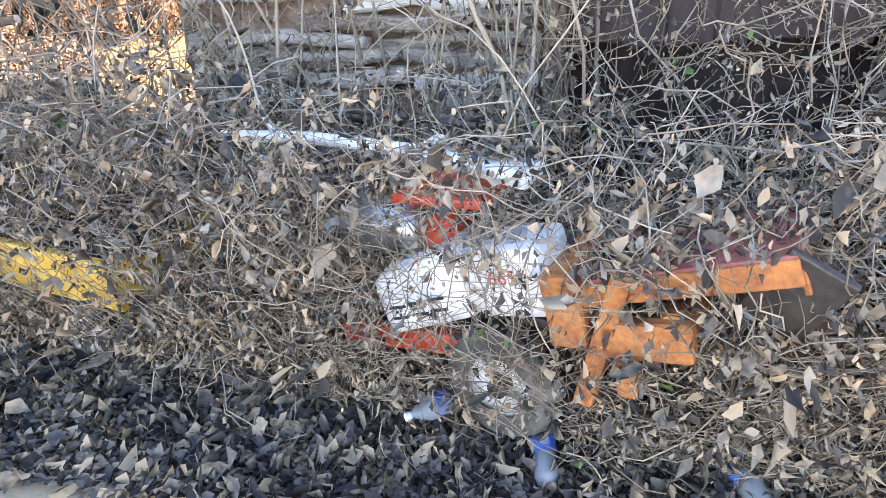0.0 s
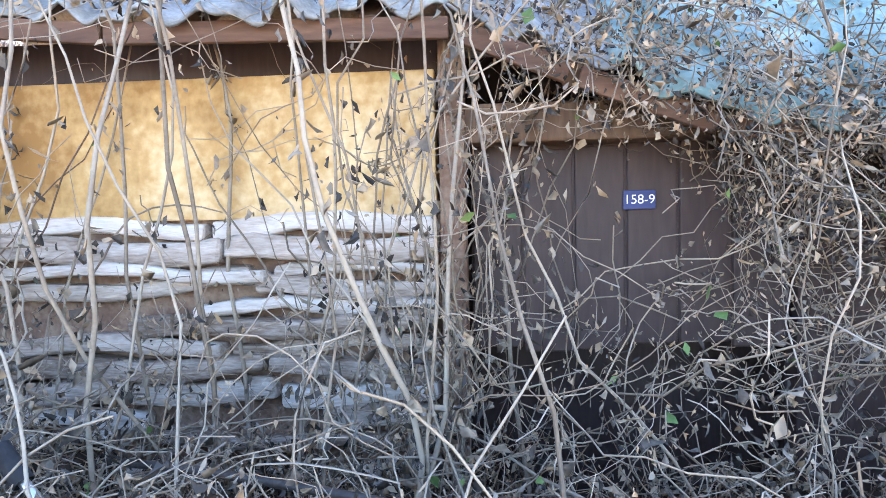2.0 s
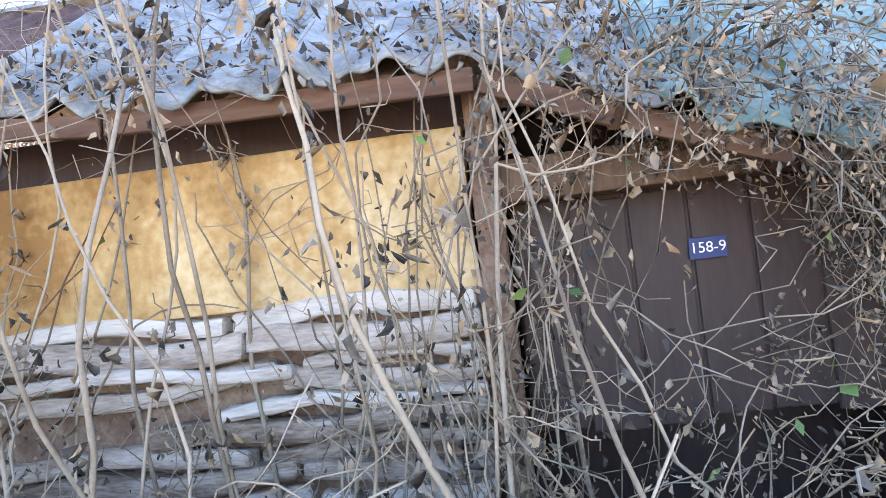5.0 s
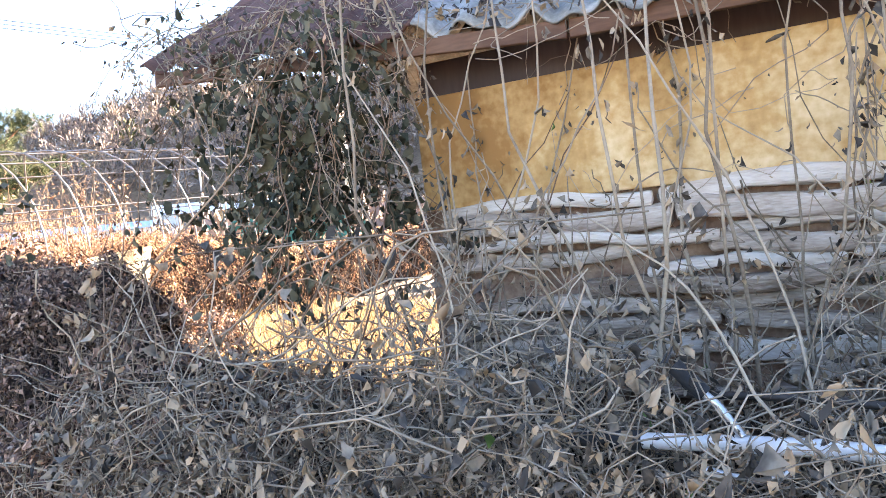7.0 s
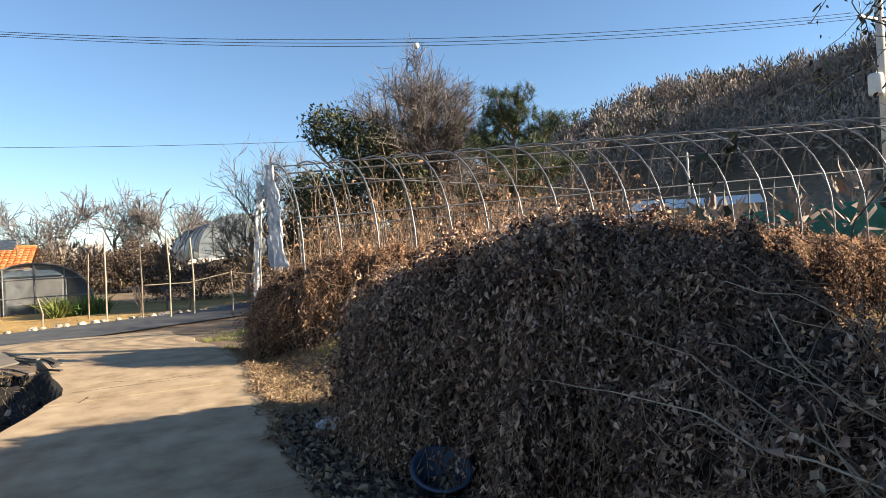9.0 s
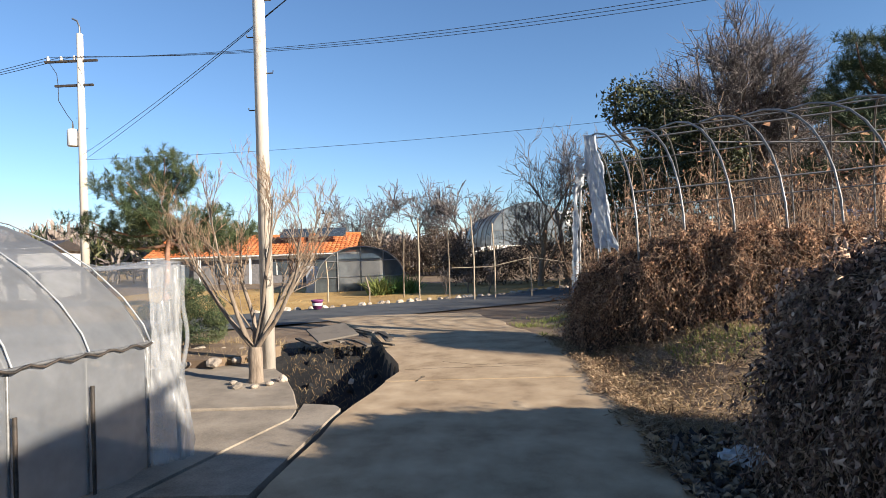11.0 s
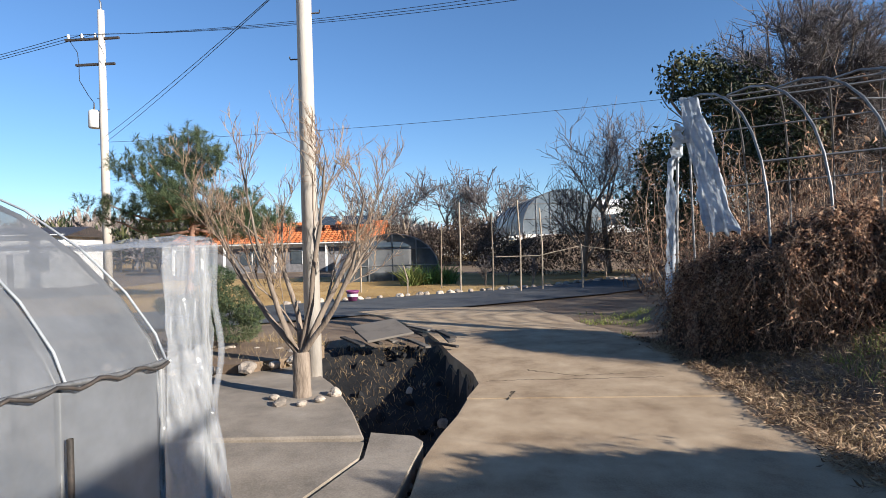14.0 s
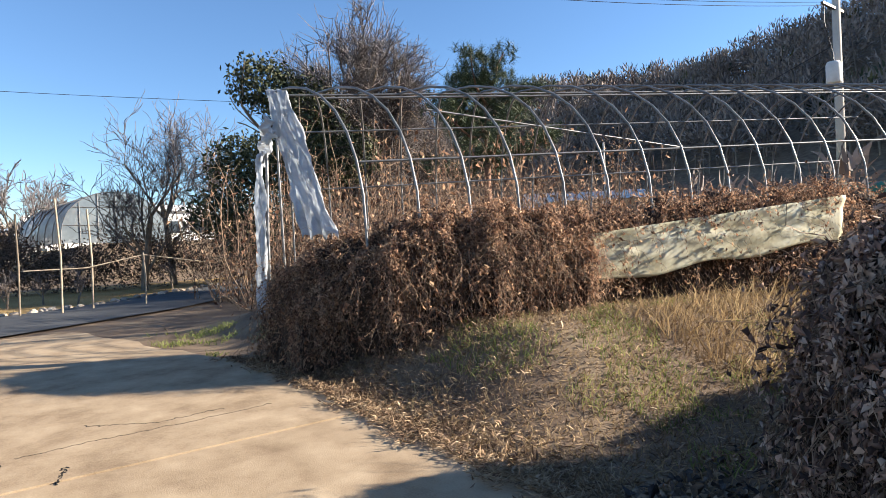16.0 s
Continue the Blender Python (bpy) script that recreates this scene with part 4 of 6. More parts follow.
stuff("leaves", *fine_leaves(pick, rng.uniform(.015, .055, len(pick)), hang(len(pick), .25), .36, .8, .8), M["dry_leaf"], front)
# a few still green
pick = pool[rng.integers(0, len(pool), 260)]
stuff("green_leaves", *leaf_mesh(pick, rng.uniform(.03, .055, 260), hang(260, .8), .8, .15), M["green_leaf"], front)
# leaves over the roof edge and the open bay by the house
roofv = thing("roof_vines", Matrix(), "dark leaves and vines hanging from the roof edge", "vines", kind="stuff")
m4 = 720
x = np.r_[rng.uniform(-3.3, -1.6, 120), rng.uniform(.6, 3.3, 600)]
z = eave(x) + rng.uniform(-.15, .35, m4)
y = np.where(z > eave(x), 3.3 + (z - eave(x)) * 1.25, 3.3) + rng.normal(size=m4) * .1
W4 = wavy(m4, 10, np.stack([x, y, z], -1), rng.uniform(.04, .13, m4), (0, -.15, -.75), .35)
W4[..., 1] = np.clip(W4[..., 1], 2.75, 4.2)
W4 = W4[open_gap(W4)]
m4 = len(W4)
stuff("strands", *tubes(W4, rng.uniform(.0012, .0035, m4)[:, None].repeat(10, 1), 3), M["stem"], roofv)
pw = W4.reshape(-1, 3)
pick = clumps(pw, 17500, 3, .025)
stuff("leaves", *fine_leaves(pick, rng.uniform(.009, .032, len(pick)), hang(len(pick), .5), .45, .8, .8), M["dry_leaf"], roofv)
# dark curtain over the open bay beside the house
mc = 150
cx0 = -1.86 - np.abs(rng.normal(size=mc)) * .5
WC = wavy(mc, 12, np.stack([cx0, rng.uniform(2.95, 3.6, mc), rng.uniform(1.55, 2.5, mc)], -1), rng.uniform(.03, .085, mc), (0, -.05, -1.0), .3)
WC[..., 1] = np.clip(WC[..., 1], 2.75, 3.9)
WC[..., 2] = np.maximum(WC[..., 2], .15)
stuff("strands", *tubes(WC, rng.uniform(.0015, .004, mc)[:, None].repeat(12, 1), 3), M["hedge_stem"], roofv)
pc = WC.reshape(-1, 3)
pick = clumps(pc, 2300, 4, .04)
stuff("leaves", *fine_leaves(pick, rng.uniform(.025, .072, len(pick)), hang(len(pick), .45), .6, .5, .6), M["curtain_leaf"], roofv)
# debris and leaves caught on the roof
x = rng.uniform(-1.6, 3.3, 2600)
f = rng.uniform(0, .6, 2600) ** 1.5
p = np.stack([x, 3.42 + 2.2 * f, eave(x) + (4.0 - eave(x)) * f + .03], -1)
stuff("leaves", *fine_leaves(p, rng.uniform(.015, .05, 2600), unit(rng.normal(size=(2600, 3)) + np.array([0, -.6, -.2]))), M["litter"], roofv)
W5 = wavy(260, 10, p[:260] + np.array([0, 0, .02]), rng.uniform(.04, .12, 260), (0, -.5, -.3), .4)
W5[..., 2] = np.maximum(W5[..., 2], eave(W5[..., 0]) + (W5[..., 1] - 3.4) * .75 + .02)
stuff("strands", *tubes(W5, np.full((260, 10), .002), 3), M["stem"], roofv)
# leaf litter on the verge
m5 = 32000
x = np.where(rng.random(m5) < .55, rng.uniform(-1.8, 2.3, m5), rng.uniform(-7.2, 3.2, m5))
y = np.interp(x, LANE_X, LANE_R) + np.abs(rng.normal(size=m5)) * .55 - .07
litter = thing("leaf_litter", Matrix(), "dark fallen leaves covering the verge", "leaves", kind="stuff")
ax = rng.normal(size=(m5, 3))
ax[:, 2] = np.abs(ax[:, 2]) * .25
stuff("leaves", *fine_leaves(np.stack([x, y, np.maximum(land(x, y), 0) + rng.uniform(.003, .04, m5)], -1), rng.gamma(5, .0085, m5).clip(.018, .085), unit(ax), .55, .45, .5), M["litter"], litter)

# ---- grass ----
def sward(name, label, n, xr, yr, ok, length, mat, lean=.5, width=.006):
    x, y = rng.uniform(*xr, n), rng.uniform(*yr, n)
    k = ok(x, y)
    x, y = x[k], y[k]
    n = len(x)
    ax = rng.normal(size=(n, 3)) * lean
    ax[:, 2] = np.abs(ax[:, 2]) + .7
    g = thing(name, Matrix(), label, "grass", kind="stuff")
    stuff("blades", *blades(np.stack([x, y, land(x, y) - .01], -1), rng.uniform(*length, n), unit(ax), width), mat, g)


lane_r = lambda x: np.interp(x, LANE_X, LANE_R)
patch = lambda x, y: fbm(x, y, .7)
sward("dry_grass", "straw-coloured dead grass on the verge", 52000, (-16, -6.6), (.6, 7), lambda x, y: (y > lane_r(x) - .02 + .05 * np.sin(x * 5)) & ((y - 2.2) < 1.9 * (x + 11.2) + .9) & (rng.random(len(x)) < .9), (.04, .12), M["grass"], 1.1, .006)
sward("green_grass", "patches of green grass before the hedge", 17000, (-11, -7), (2.0, 6), lambda x, y: (patch(x, y) > .05) & ((y - 2.1) < 1.75 * (x + 11.0)) & (y > lane_r(x) + .8), (.04, .11), M["green_grass"], .5, .007)
sward("green_grass", "green weeds at the bend of the lane", 5000, (-15.5, -11.5), (1.0, 2.2), lambda x, y: (patch(x * 1.7, y) > .2) & (y > lane_r(x) + .1), (.05, .14), M["green_grass"], .6, .007)
sward("dry_grass", "tall straw-coloured weeds in the side yard", 16000, (-9, -1.9), (3.9, 9.5), lambda x, y: rng.random(len(x)) < .95, (.12, .38), M["grass"], .5, .009)
sward("field_grass", "short yellow turf of the field", 30000, (-34, -18), (-9, 12), lambda x, y: x < np.interp(y, CROSS[::-1, 1], CROSS[::-1, 0]) - 2.0, (.02, .06), M["field"], .8, .009)

# straw and dead leaves lying on the verge and spilling over the lane's edge
straw = thing("straw_litter", Matrix(), "straw-coloured litter spilling onto the lane edge", "litter", kind="stuff")
n = 90000
x = rng.uniform(-15.5, -6.4, n)
off = np.where(rng.random(n) < .4, np.abs(rng.normal(size=n)) * .3 - .2 * rng.random(n), rng.uniform(0, 4.6, n))
y = lane_r(x) + off
k = ((y - 2.2) < 1.9 * (x + 11.2) + 1.2) & ((off > -.06) | (fbm(x, y, .25) > .12))
x, y = x[k], y[k]
n = len(x)
ax = rng.normal(size=(n, 3))
ax[:, 2] = np.abs(ax[:, 2]) * .35
zz = np.where(y < lane_r(x) + .06, np.maximum(land(x, y), .006), land(x, y))
stuff("stalks", *leaf_mesh(np.stack([x, y, zz + rng.uniform(.002, .03, n)], -1), rng.uniform(.025, .08, n), unit(ax), .08, .1), M["straw"], straw)

# ---- trees ----
rng = np.random.default_rng(23)

def grow(base, heading, length, radius, levels, kids, spread, rise=.25, taper=.62, shrink=.66, n=6, thin=.004):
    """Branch polylines (n points each) with radii, from the trunk to the twigs."""
    out = []
    todo = [(np.array(base, float), unit(np.array(heading, float)), length, radius, 0)]
    while todo:
        p, d, ln, r, lev = todo.pop()
        pts, h = [p], d
        for _ in range(n - 1):
            h = unit(h + rng.normal(size=3) * (.07 + .035 * lev) + np.array([0, 0, rise * .2]))
            pts.append(pts[-1] + h * ln / (n - 1))
        pts = np.array(pts)
        out.append((pts, np.linspace(r, r * taper, n), lev))
        if lev < levels:
            k = kids[lev] if lev < len(kids) else kids[-1]
            for j in range(k):
                at = rng.uniform(.35, 1.0) if j else 1.0
                i = min(n - 1, int(at * (n - 1)))
                side = unit(np.cross(h, rng.normal(size=3)))
                nd = unit(h * (1 - spread) + side * spread * rng.uniform(.6, 1.2) + np.array([0, 0, rise]))
                todo.append((pts[i], nd, ln * shrink * rng.uniform(.75, 1.15), max(thin, r * taper * rng.uniform(.5, .75)), lev + 1))
    return out


def wood(branches, lo, hi, sides):
    some = [b for b in branches if lo <= b[2] <= hi]
    return tubes(np.stack([b[0] for b in some]), np.stack([b[1] for b in some]), sides)


def bare_tree(x, y, label, length, radius, levels, kids, spread, rise, bark, twig, z=None, shrink=.68, heading=(0, 0, 1), name="bare_tree", thin=.009):
    zz = float(land(x, y)) if z is None else z
    t = thing(name, pose(x, y, zz - .03), label, "tree")
    br = grow((0, 0, 0), heading, length, radius, levels, kids, spread, rise, shrink=shrink, thin=thin)
    stuff("trunk", *wood(br, 0, 1, 8), bark, t, True)
    stuff("crown", *wood(br, 2, levels, 3), twig, t)
    return t, br


# young multi-stemmed tree by the pole
fruit = thing("fruit_tree", pose(-9.5, -2.13, -.02), "bare pruned fruit tree beside the utility pole", "tree")
stem_pts = np.array([[(0, 0, 0), (.0, .0, .15), (.005, .0, .3), (.0, 0, .4)]], float)
stuff("trunk", *tubes(stem_pts, np.array([[.085, .075, .078, .07]]), 12), M["bark"], fruit, True)
allb = []
for hx, hy, ln in ((-.1, -.75, 1.15), (.2, -.42, 1.1), (.0, .1, 1.2), (-.15, .42, 1.15), (.15, .62, 1.0), (-.3, -.15, 1.0)):
    allb += grow((0, 0, .36), (hx, hy * 1.2, 1), ln * .95, .029, 4, (3, 4, 6, 5), .32, .22, .62, .58, thin=.0024)
stuff("branching", *wood(allb, 0, 0, 8), M["bark"], fruit, True)
stuff("branching", *wood(allb, 1, 2, 5), M["bark"], fruit, True)
stuff("crown", *wood(allb, 3, 4, 3), M["red_twig"], fruit)
for k, (dx, dy, s) in enumerate(((.28, -.1, .075), (.32, .1, .06), (-.02, .27, .08), (.2, .2, .05), (.1, -.22, .055))):
    bm = bmesh.new()
    bmesh.ops.create_icosphere(bm, subdivisions=2, radius=s)
    for v in bm.verts:
        v.co *= .8 + .5 * noise.noise(v.co * 11 + Vector((k, 0, 0)))
        v.co.z *= .6
    rock = part("stone", bm, M["stone"])
    rock.matrix_basis = pose(-9.5 + dx, -2.13 + dy, .025, 0, 0, k * 50)
    tagged(rock, "pale rough stone at the foot of the tree", "stone", "stones round the tree foot")

def round_tree(x, y, label, trunk_h, centre_h, rx, rz, limbs, sprays, twigs, base_r=.16):
    """A spreading bare tree: limbs fan out to a domed crown, and each carries sprays of fine twigs."""
    t = thing("bare_tree", pose(x, y, float(land(x, y)) - .03), label, "tree")
    w = np.linspace(0, 1, 6)[None, :, None]
    stuff("trunk", *tubes(np.array([[(0, 0, 0), (.05, .03, trunk_h * .4), (-.04, .05, trunk_h * .8), (0, 0, trunk_h)]]), np.array([[base_r, base_r * .85, base_r * .75, base_r * .7]]), 10), M["bark"], t, True)
    d = unit(rng.normal(size=(limbs, 3)) + np.array([0, 0, .15]))
    d[:, 2] = np.maximum(d[:, 2], -.5)
    ends = np.array([0, 0, centre_h]) + d * np.array([rx, rx, rz]) * rng.uniform(.45, .9, (limbs, 1))
    s0 = np.stack([np.zeros(limbs), np.zeros(limbs), trunk_h * rng.uniform(.7, 1, limbs)], -1)
    L = s0[:, None] * (1 - w) + ends[:, None] * w
    L[..., 2] += .35 * np.sin(w[..., 0] * np.pi) * rng.uniform(-.6, 1, (limbs, 1))
    L[:, 1:] += rng.normal(size=(limbs, 5, 3)) * .1
    stuff("branching", *tubes(L, rng.uniform(.05, .085, (limbs, 1)) * np.linspace(1, .3, 6), 6), M["bark"], t, True)
    i = rng.integers(0, limbs, sprays)
    S0 = L[i, rng.integers(2, 6, sprays)]
    out = unit(S0 - np.array([0, 0, centre_h - rz * .2])) + rng.normal(size=(sprays, 3)) * .4
    S = wavy(sprays, 6, S0, rng.uniform(.09, .24, sprays), (0, 0, .2), .25)
    S = S0[:, None] + (S - S0[:, None]) * .55 + out[:, None] * w * rng.uniform(.2, .65, (sprays, 1, 1))
    stuff("branching", *tubes(S, np.linspace(.017, .008, 6)[None].repeat(sprays, 0), 4), M["twig"], t)
    j = rng.integers(0, sprays, twigs)
    T0 = S[j, rng.integers(1, 6, twigs)]
    ot = unit(T0 - np.array([0, 0, centre_h - rz * .2])) * .8 + np.array([0, 0, .15])
    TT = T0[:, None] + (ot[:, None] + rng.normal(size=(twigs, 1, 3)) * .8) * np.linspace(0, 1, 4)[None, :, None] * rng.uniform(.15, .5, (twigs, 1, 1)) + rng.normal(size=(twigs, 4, 3)) * .025
    stuff("crown", *tubes(TT, np.linspace(.0115, .006, 4)[None].repeat(twigs, 0), 3), M["twig"], t)
    return t


round_tree(-24.3, 9.6, "large bare tree with a fine purple-grey crown", 3.0, 6.1, 2.9, 2.7, 80, 1300, 19000, .2)
round_tree(-25.5, 12.2, "bare tree with a fine grey crown", 2.4, 4.6, 2.6, 2.2, 50, 700, 10000)
for x, y, s in ((-50, -6.5, 3.5), (-52, -3.2, 3.8), (-50, -.2, 3.5), (-54, -9.5, 3.3), (-56, 1.5, 3.1), (-53, -12.5, 2.9), (-31, 4.9, 3.3), (-28.5, 3.4, 2.6), (-30, 6.8, 3.5), (-60, -16, 2.6), (-62, -22, 2.6), (-58, -27, 2.4), (-66, -34, 2.8)):
    bare_tree(x, y, "bare winter tree beyond the field", s, .13, 4, (6, 5, 5, 4), .5, .15, M["bark"], M["twig"], thin=.026 if x < -40 else .012)
for x, y in ((-24.5, -.5), (-26.2, 3.8), (-27.0, 7.2), (-24.0, 1.0), (-25.2, .3)):
    bare_tree(x, y, "small bare shrub in the field", .5, .03, 4, (5, 4, 4, 3), .5, .25, M["bark"], M["twig"], name="shrub", thin=.005)

# saplings and reeds behind the frame
thicket = thing("thicket", Matrix(), "tall dry saplings behind the greenhouse frame", "saplings", kind="stuff")
n = 900
x, y = rng.uniform(-22, -13.6, n), rng.uniform(3.4, 13, n)
k = (x + 14.2) < (y - 3.2) * .55
x, y = x[k], y[k]
W = wavy(len(x), 9, np.stack([x, y, land(x, y)], -1), rng.uniform(.12, .42, len(x)), (0, 0, 2.4), .2)
stuff("stems", *tubes(W, rng.uniform(.008, .02, len(x))[:, None] * np.linspace(1, .3, 9), 4), M["hedge_stem"], thicket)
pw = W[:, 2:].reshape(-1, 3)
pick = pw[rng.integers(0, len(pw), 6000)]
S = wavy(6000, 4, pick, rng.uniform(.08, .25, 6000), (0, 0, .5), .4)
stuff("twigs", *tubes(S, np.linspace(.005, .002, 4)[None].repeat(6000, 0), 3), M["hedge_stem"], thicket)
pick = pw[rng.integers(0, len(pw), 9000)]
stuff("leaves", *leaf_mesh(pick + rng.normal(size=pick.shape) * .2, rng.uniform(.06, .14, len(pick)), hang(len(pick), .6)), M["hedge_leaf"], thicket)


def evergreen(x, y, label, blobs, leaves, size, mat, trunk_h, name="evergreen_tree"):
    z = float(land(x, y))
    t = thing(name, pose(x, y, z - .03), label, "tree")
    br = grow((0, 0, 0), (0, 0, 1), trunk_h, .04 + .03 * trunk_h, 2, (6, 4), .6, .2)
    stuff("trunk", *wood(br, 0, 2, 6), M["bark"], t, True)
    pts = []
    for bx, by, bz, r in blobs:
        m = int(leaves * r ** 2 / sum(b[3] ** 2 for b in blobs))
        d = unit(rng.normal(size=(m, 3)))
        rr = r * rng.uniform(.35, 1.05, m) ** .6 * (1 + .28 * np.sin(d[:, 0] * 7 + bx) * np.cos(d[:, 1] * 6 + d[:, 2] * 5 + by))
        pts.append(np.array([bx, by, bz]) + d * rr[:, None] * np.array([1, 1, .8]))
    p = np.concatenate(pts)
    ax = unit(rng.normal(size=p.shape) + np.array([0, 0, .2]))
    stuff("crown", *leaf_mesh(p, rng.uniform(.6, 1.4, len(p)) * size, ax, .55, .2), mat, t)
    return t


evergreen(-23.4, 6.6, "dark evergreen tree at the back of the greenhouse", [(0, -.6, 6.3, 1.0), (0, .8, 5.6, 1.3), (.3, -1.3, 3.8, 1.1), (.2, .3, 3.6, 1.5), (.3, -1.9, 2.4, 1.0), (.5, 1.8, 4.3, 1.3), (.6, -.9, 1.6, 1.2)], 20000, .14, M["evergreen"], 4)
evergreen(-31, 1.6, "dark leafless scrub at the field edge", [(0, -1.6, 1.0, 1.1), (0, 0, .8, 1.2), (0, 2, 1.2, 1.5), (0, 4.5, 1.4, 1.6), (.6, 7, 1.6, 1.8)], 22000, .1, M["scrub"], 1, "shrub")
evergreen(-48, -5.5, "dark scrub below the bare trees", [(0, -5, 1.2, 1.8), (0, -2, 1.6, 2.0), (0, 1.5, 1.4, 1.9), (0, 4, 1.8, 2.2)], 20000, .15, M["scrub"], 1, "shrub")


def pine(x, y, label, height, trunk_h, radius, tufts, lean=(0, 0, 1), flat=.45, needle=.16, per=26):
    z = float(land(x, y))
    t = thing("pine_tree", pose(x, y, z - .03), label, "tree")
    br = grow((0, 0, 0), lean, trunk_h, .05 + .028 * trunk_h, 0, (1,), .5)
    top = br[0][0][-1]
    limbs = []
    for k in range(16):
        a = k * 2.4
        h = rng.uniform(-.25, 1) * (height - trunk_h)
        reach = radius * (1 - .55 * max(0, h) / (height - trunk_h)) * rng.uniform(.7, 1.05)
        s = top + np.array([0, 0, max(-.5, h * .6)])
        e = s + np.array([math.cos(a) * reach, math.sin(a) * reach, .3 * reach * rng.uniform(.2, 1) + max(0, h) * .35])
        w = np.linspace(0, 1, 6)[:, None]
        limbs.append((s + (e - s) * w + np.array([0, 0, -.12]) * np.sin(w * np.pi) * reach + rng.normal(size=(6, 3)) * .04, np.linspace(.055, .015, 6), 1))
    w = np.linspace(0, 1, 6)[:, None]
    limbs.append((top + np.array([0, 0, height - trunk_h]) * w, np.linspace(.07, .015, 6), 1))
    stuff("trunk", *wood(br, 0, 0, 10), M["pine_bark"], t, True)
    stuff("branching", *wood(limbs, 0, 9, 5), M["pine_bark"], t, True)
    ends = np.concatenate([l[0][2:] for l in limbs])
    c = ends[rng.integers(0, len(ends), tufts)] + rng.normal(size=(tufts, 3)) * np.array([.26, .26, .07]) * radius * .5 + np.array([0, 0, .08])
    head = unit(rng.normal(size=(tufts, 3)) * .45 + np.array([0, 0, .9]))
    p = np.repeat(c, per, 0) + np.repeat(head, per, 0) * rng.uniform(-.12, .12, tufts * per)[:, None]
    ax = unit(np.repeat(head, per, 0) * .7 + rng.normal(size=(tufts * per, 3)) * .7)
    stuff("needles", *blades(p, rng.uniform(.7, 1.2, len(p)) * needle, ax, .009), M["needle"], t)
    return t


pine(-21.7, -9.3, "spreading pine with a reddish leaning trunk", 4.6, 2.2, 2.6, 1150, (0, .12, 1), needle=.2, per=56)
pine(-18.7, 10.7, "young dark green pine behind the greenhouse frame", 6.4, 3.4, 2.2, 1050, needle=.22, per=56)
# clipped garden conifer
top = thing("topiary_tree", pose(-11.6, -3.85, 0), "clipped garden conifer in green tiers", "tree")
stuff("trunk", *tubes(np.array([[(0, 0, 0), (.05, .02, .2), (-.03, 0, .5), (.04, .02, .9)]]), np.array([[.05, .045, .035, .02]]), 8), M["bark"], top, True)
pts = []
for bx, by, bz, r in ((0, -.25, .3, .3), (0, .25, .32, .3), (.05, -.1, .62, .32), (-.05, .22, .68, .28), (0, 0, .95, .25), (0, -.5, .62, .22), (.1, .48, .5, .18)):
    m = int(9000 * r)
    d = unit(rng.normal(size=(m, 3)))
    pts.append(np.array([bx, by, bz]) + d * r * np.array([1, 1, .55]) * rng.uniform(.75, 1.08, m)[:, None])
p = np.concatenate(pts)
stuff("crown", *blades(p, rng.uniform(.03, .07, len(p)), unit(rng.normal(size=p.shape) + np.array([0, 0, .8])), .007), M["needle"], top)
bed = thing("rock_bed", pose(-11.0, -3.4, 0), "raised garden bed edged with rough stones", "garden bed")
part("soil", b_prism([(-.8, -1.4), (.35, -1.3), (.55, .3), (.2, .75), (-.6, .9), (-1, 0)], -.05, .1, .04), M["soil"], bed)
for k in range(18):
    a = k * .35
    bm = bmesh.new()
    bmesh.ops.create_icosphere(bm, subdivisions=2, radius=float(rng.uniform(.06, .13)))
    for v in bm.verts:
        v.co *= .8 + .5 * noise.noise(v.co * 9 + Vector((k * 3, 0, 0)))
        v.co.z *= .65
    rk = part("stone", bm, M["stone"], bed)
    rk.location = (.1 + .65 * math.cos(a), -.25 + 1.05 * math.sin(a), .07)
sward("bed_weeds", "dry weeds in the garden bed", 3500, (-12.6, -10.6), (-5, -2.7), lambda x, y: np.ones(len(x), bool), (.12, .3), M["grass"], .6, .008)

# ---- bare greenhouse frame ----
frame_gh = thing("greenhouse_frame", Matrix(), "bare galvanised steel greenhouse frame with torn film", "greenhouse")
RIDGE, NEAR, FARL = np.array([-12.7, 2.15, 3.1]), np.array([-10.8, 2.37, .35]), np.array([-14.05, 2.95, .35])


def rib(s):
    o = np.array([*(G1 * s), 0.0])
    lift = .04 * s
    pts = []
    for foot, sgn in ((NEAR, 1), (FARL, -1)):
        half = []
        for a in np.linspace(0, math.pi / 2, 9):
            w, h = math.cos(a) ** .8, math.sin(a) ** .9
            q = RIDGE * (1 - w) + foot * w
            q[2] = foot[2] + .95 + (RIDGE[2] - foot[2] - .95) * h
            half.append(q + o + np.array([0, 0, lift]))
        half = [foot + o + np.array([0, 0, lift])] + half
        pts.append(half)
    return pts[0] + pts[1][::-1][1:]


for k in range(20):
    pipe("rib", rib(k * .56), .0145, M["galv"], frame_gh, 8)
for f in (0.0, .35, .7):
    for foot in (NEAR, FARL):
        if f == 0 and foot is FARL:
            continue
        i = {0.0: 9, .35: 6, .7: 3}[f]
        idx = i if foot is NEAR else 19 - i - 1
        line = [np.array(rib(k * .56)[idx]) + np.array([0, 0, -.02]) for k in range(20)]
        pipe("purlin", line, .013, M["galv"], frame_gh, 6)
pipe("brace", [rib(1.0)[5], np.array(rib(5.5)[8]) - np.array([0, 0, .9])], .011, M["galv"], frame_gh, 6)
pipe("door_post", [(-12.3, 1.9, .2), (-12.34, 1.93, 1.4), (-12.45, 2.0, 2.35)], .02, M["galv"], frame_gh, 8)
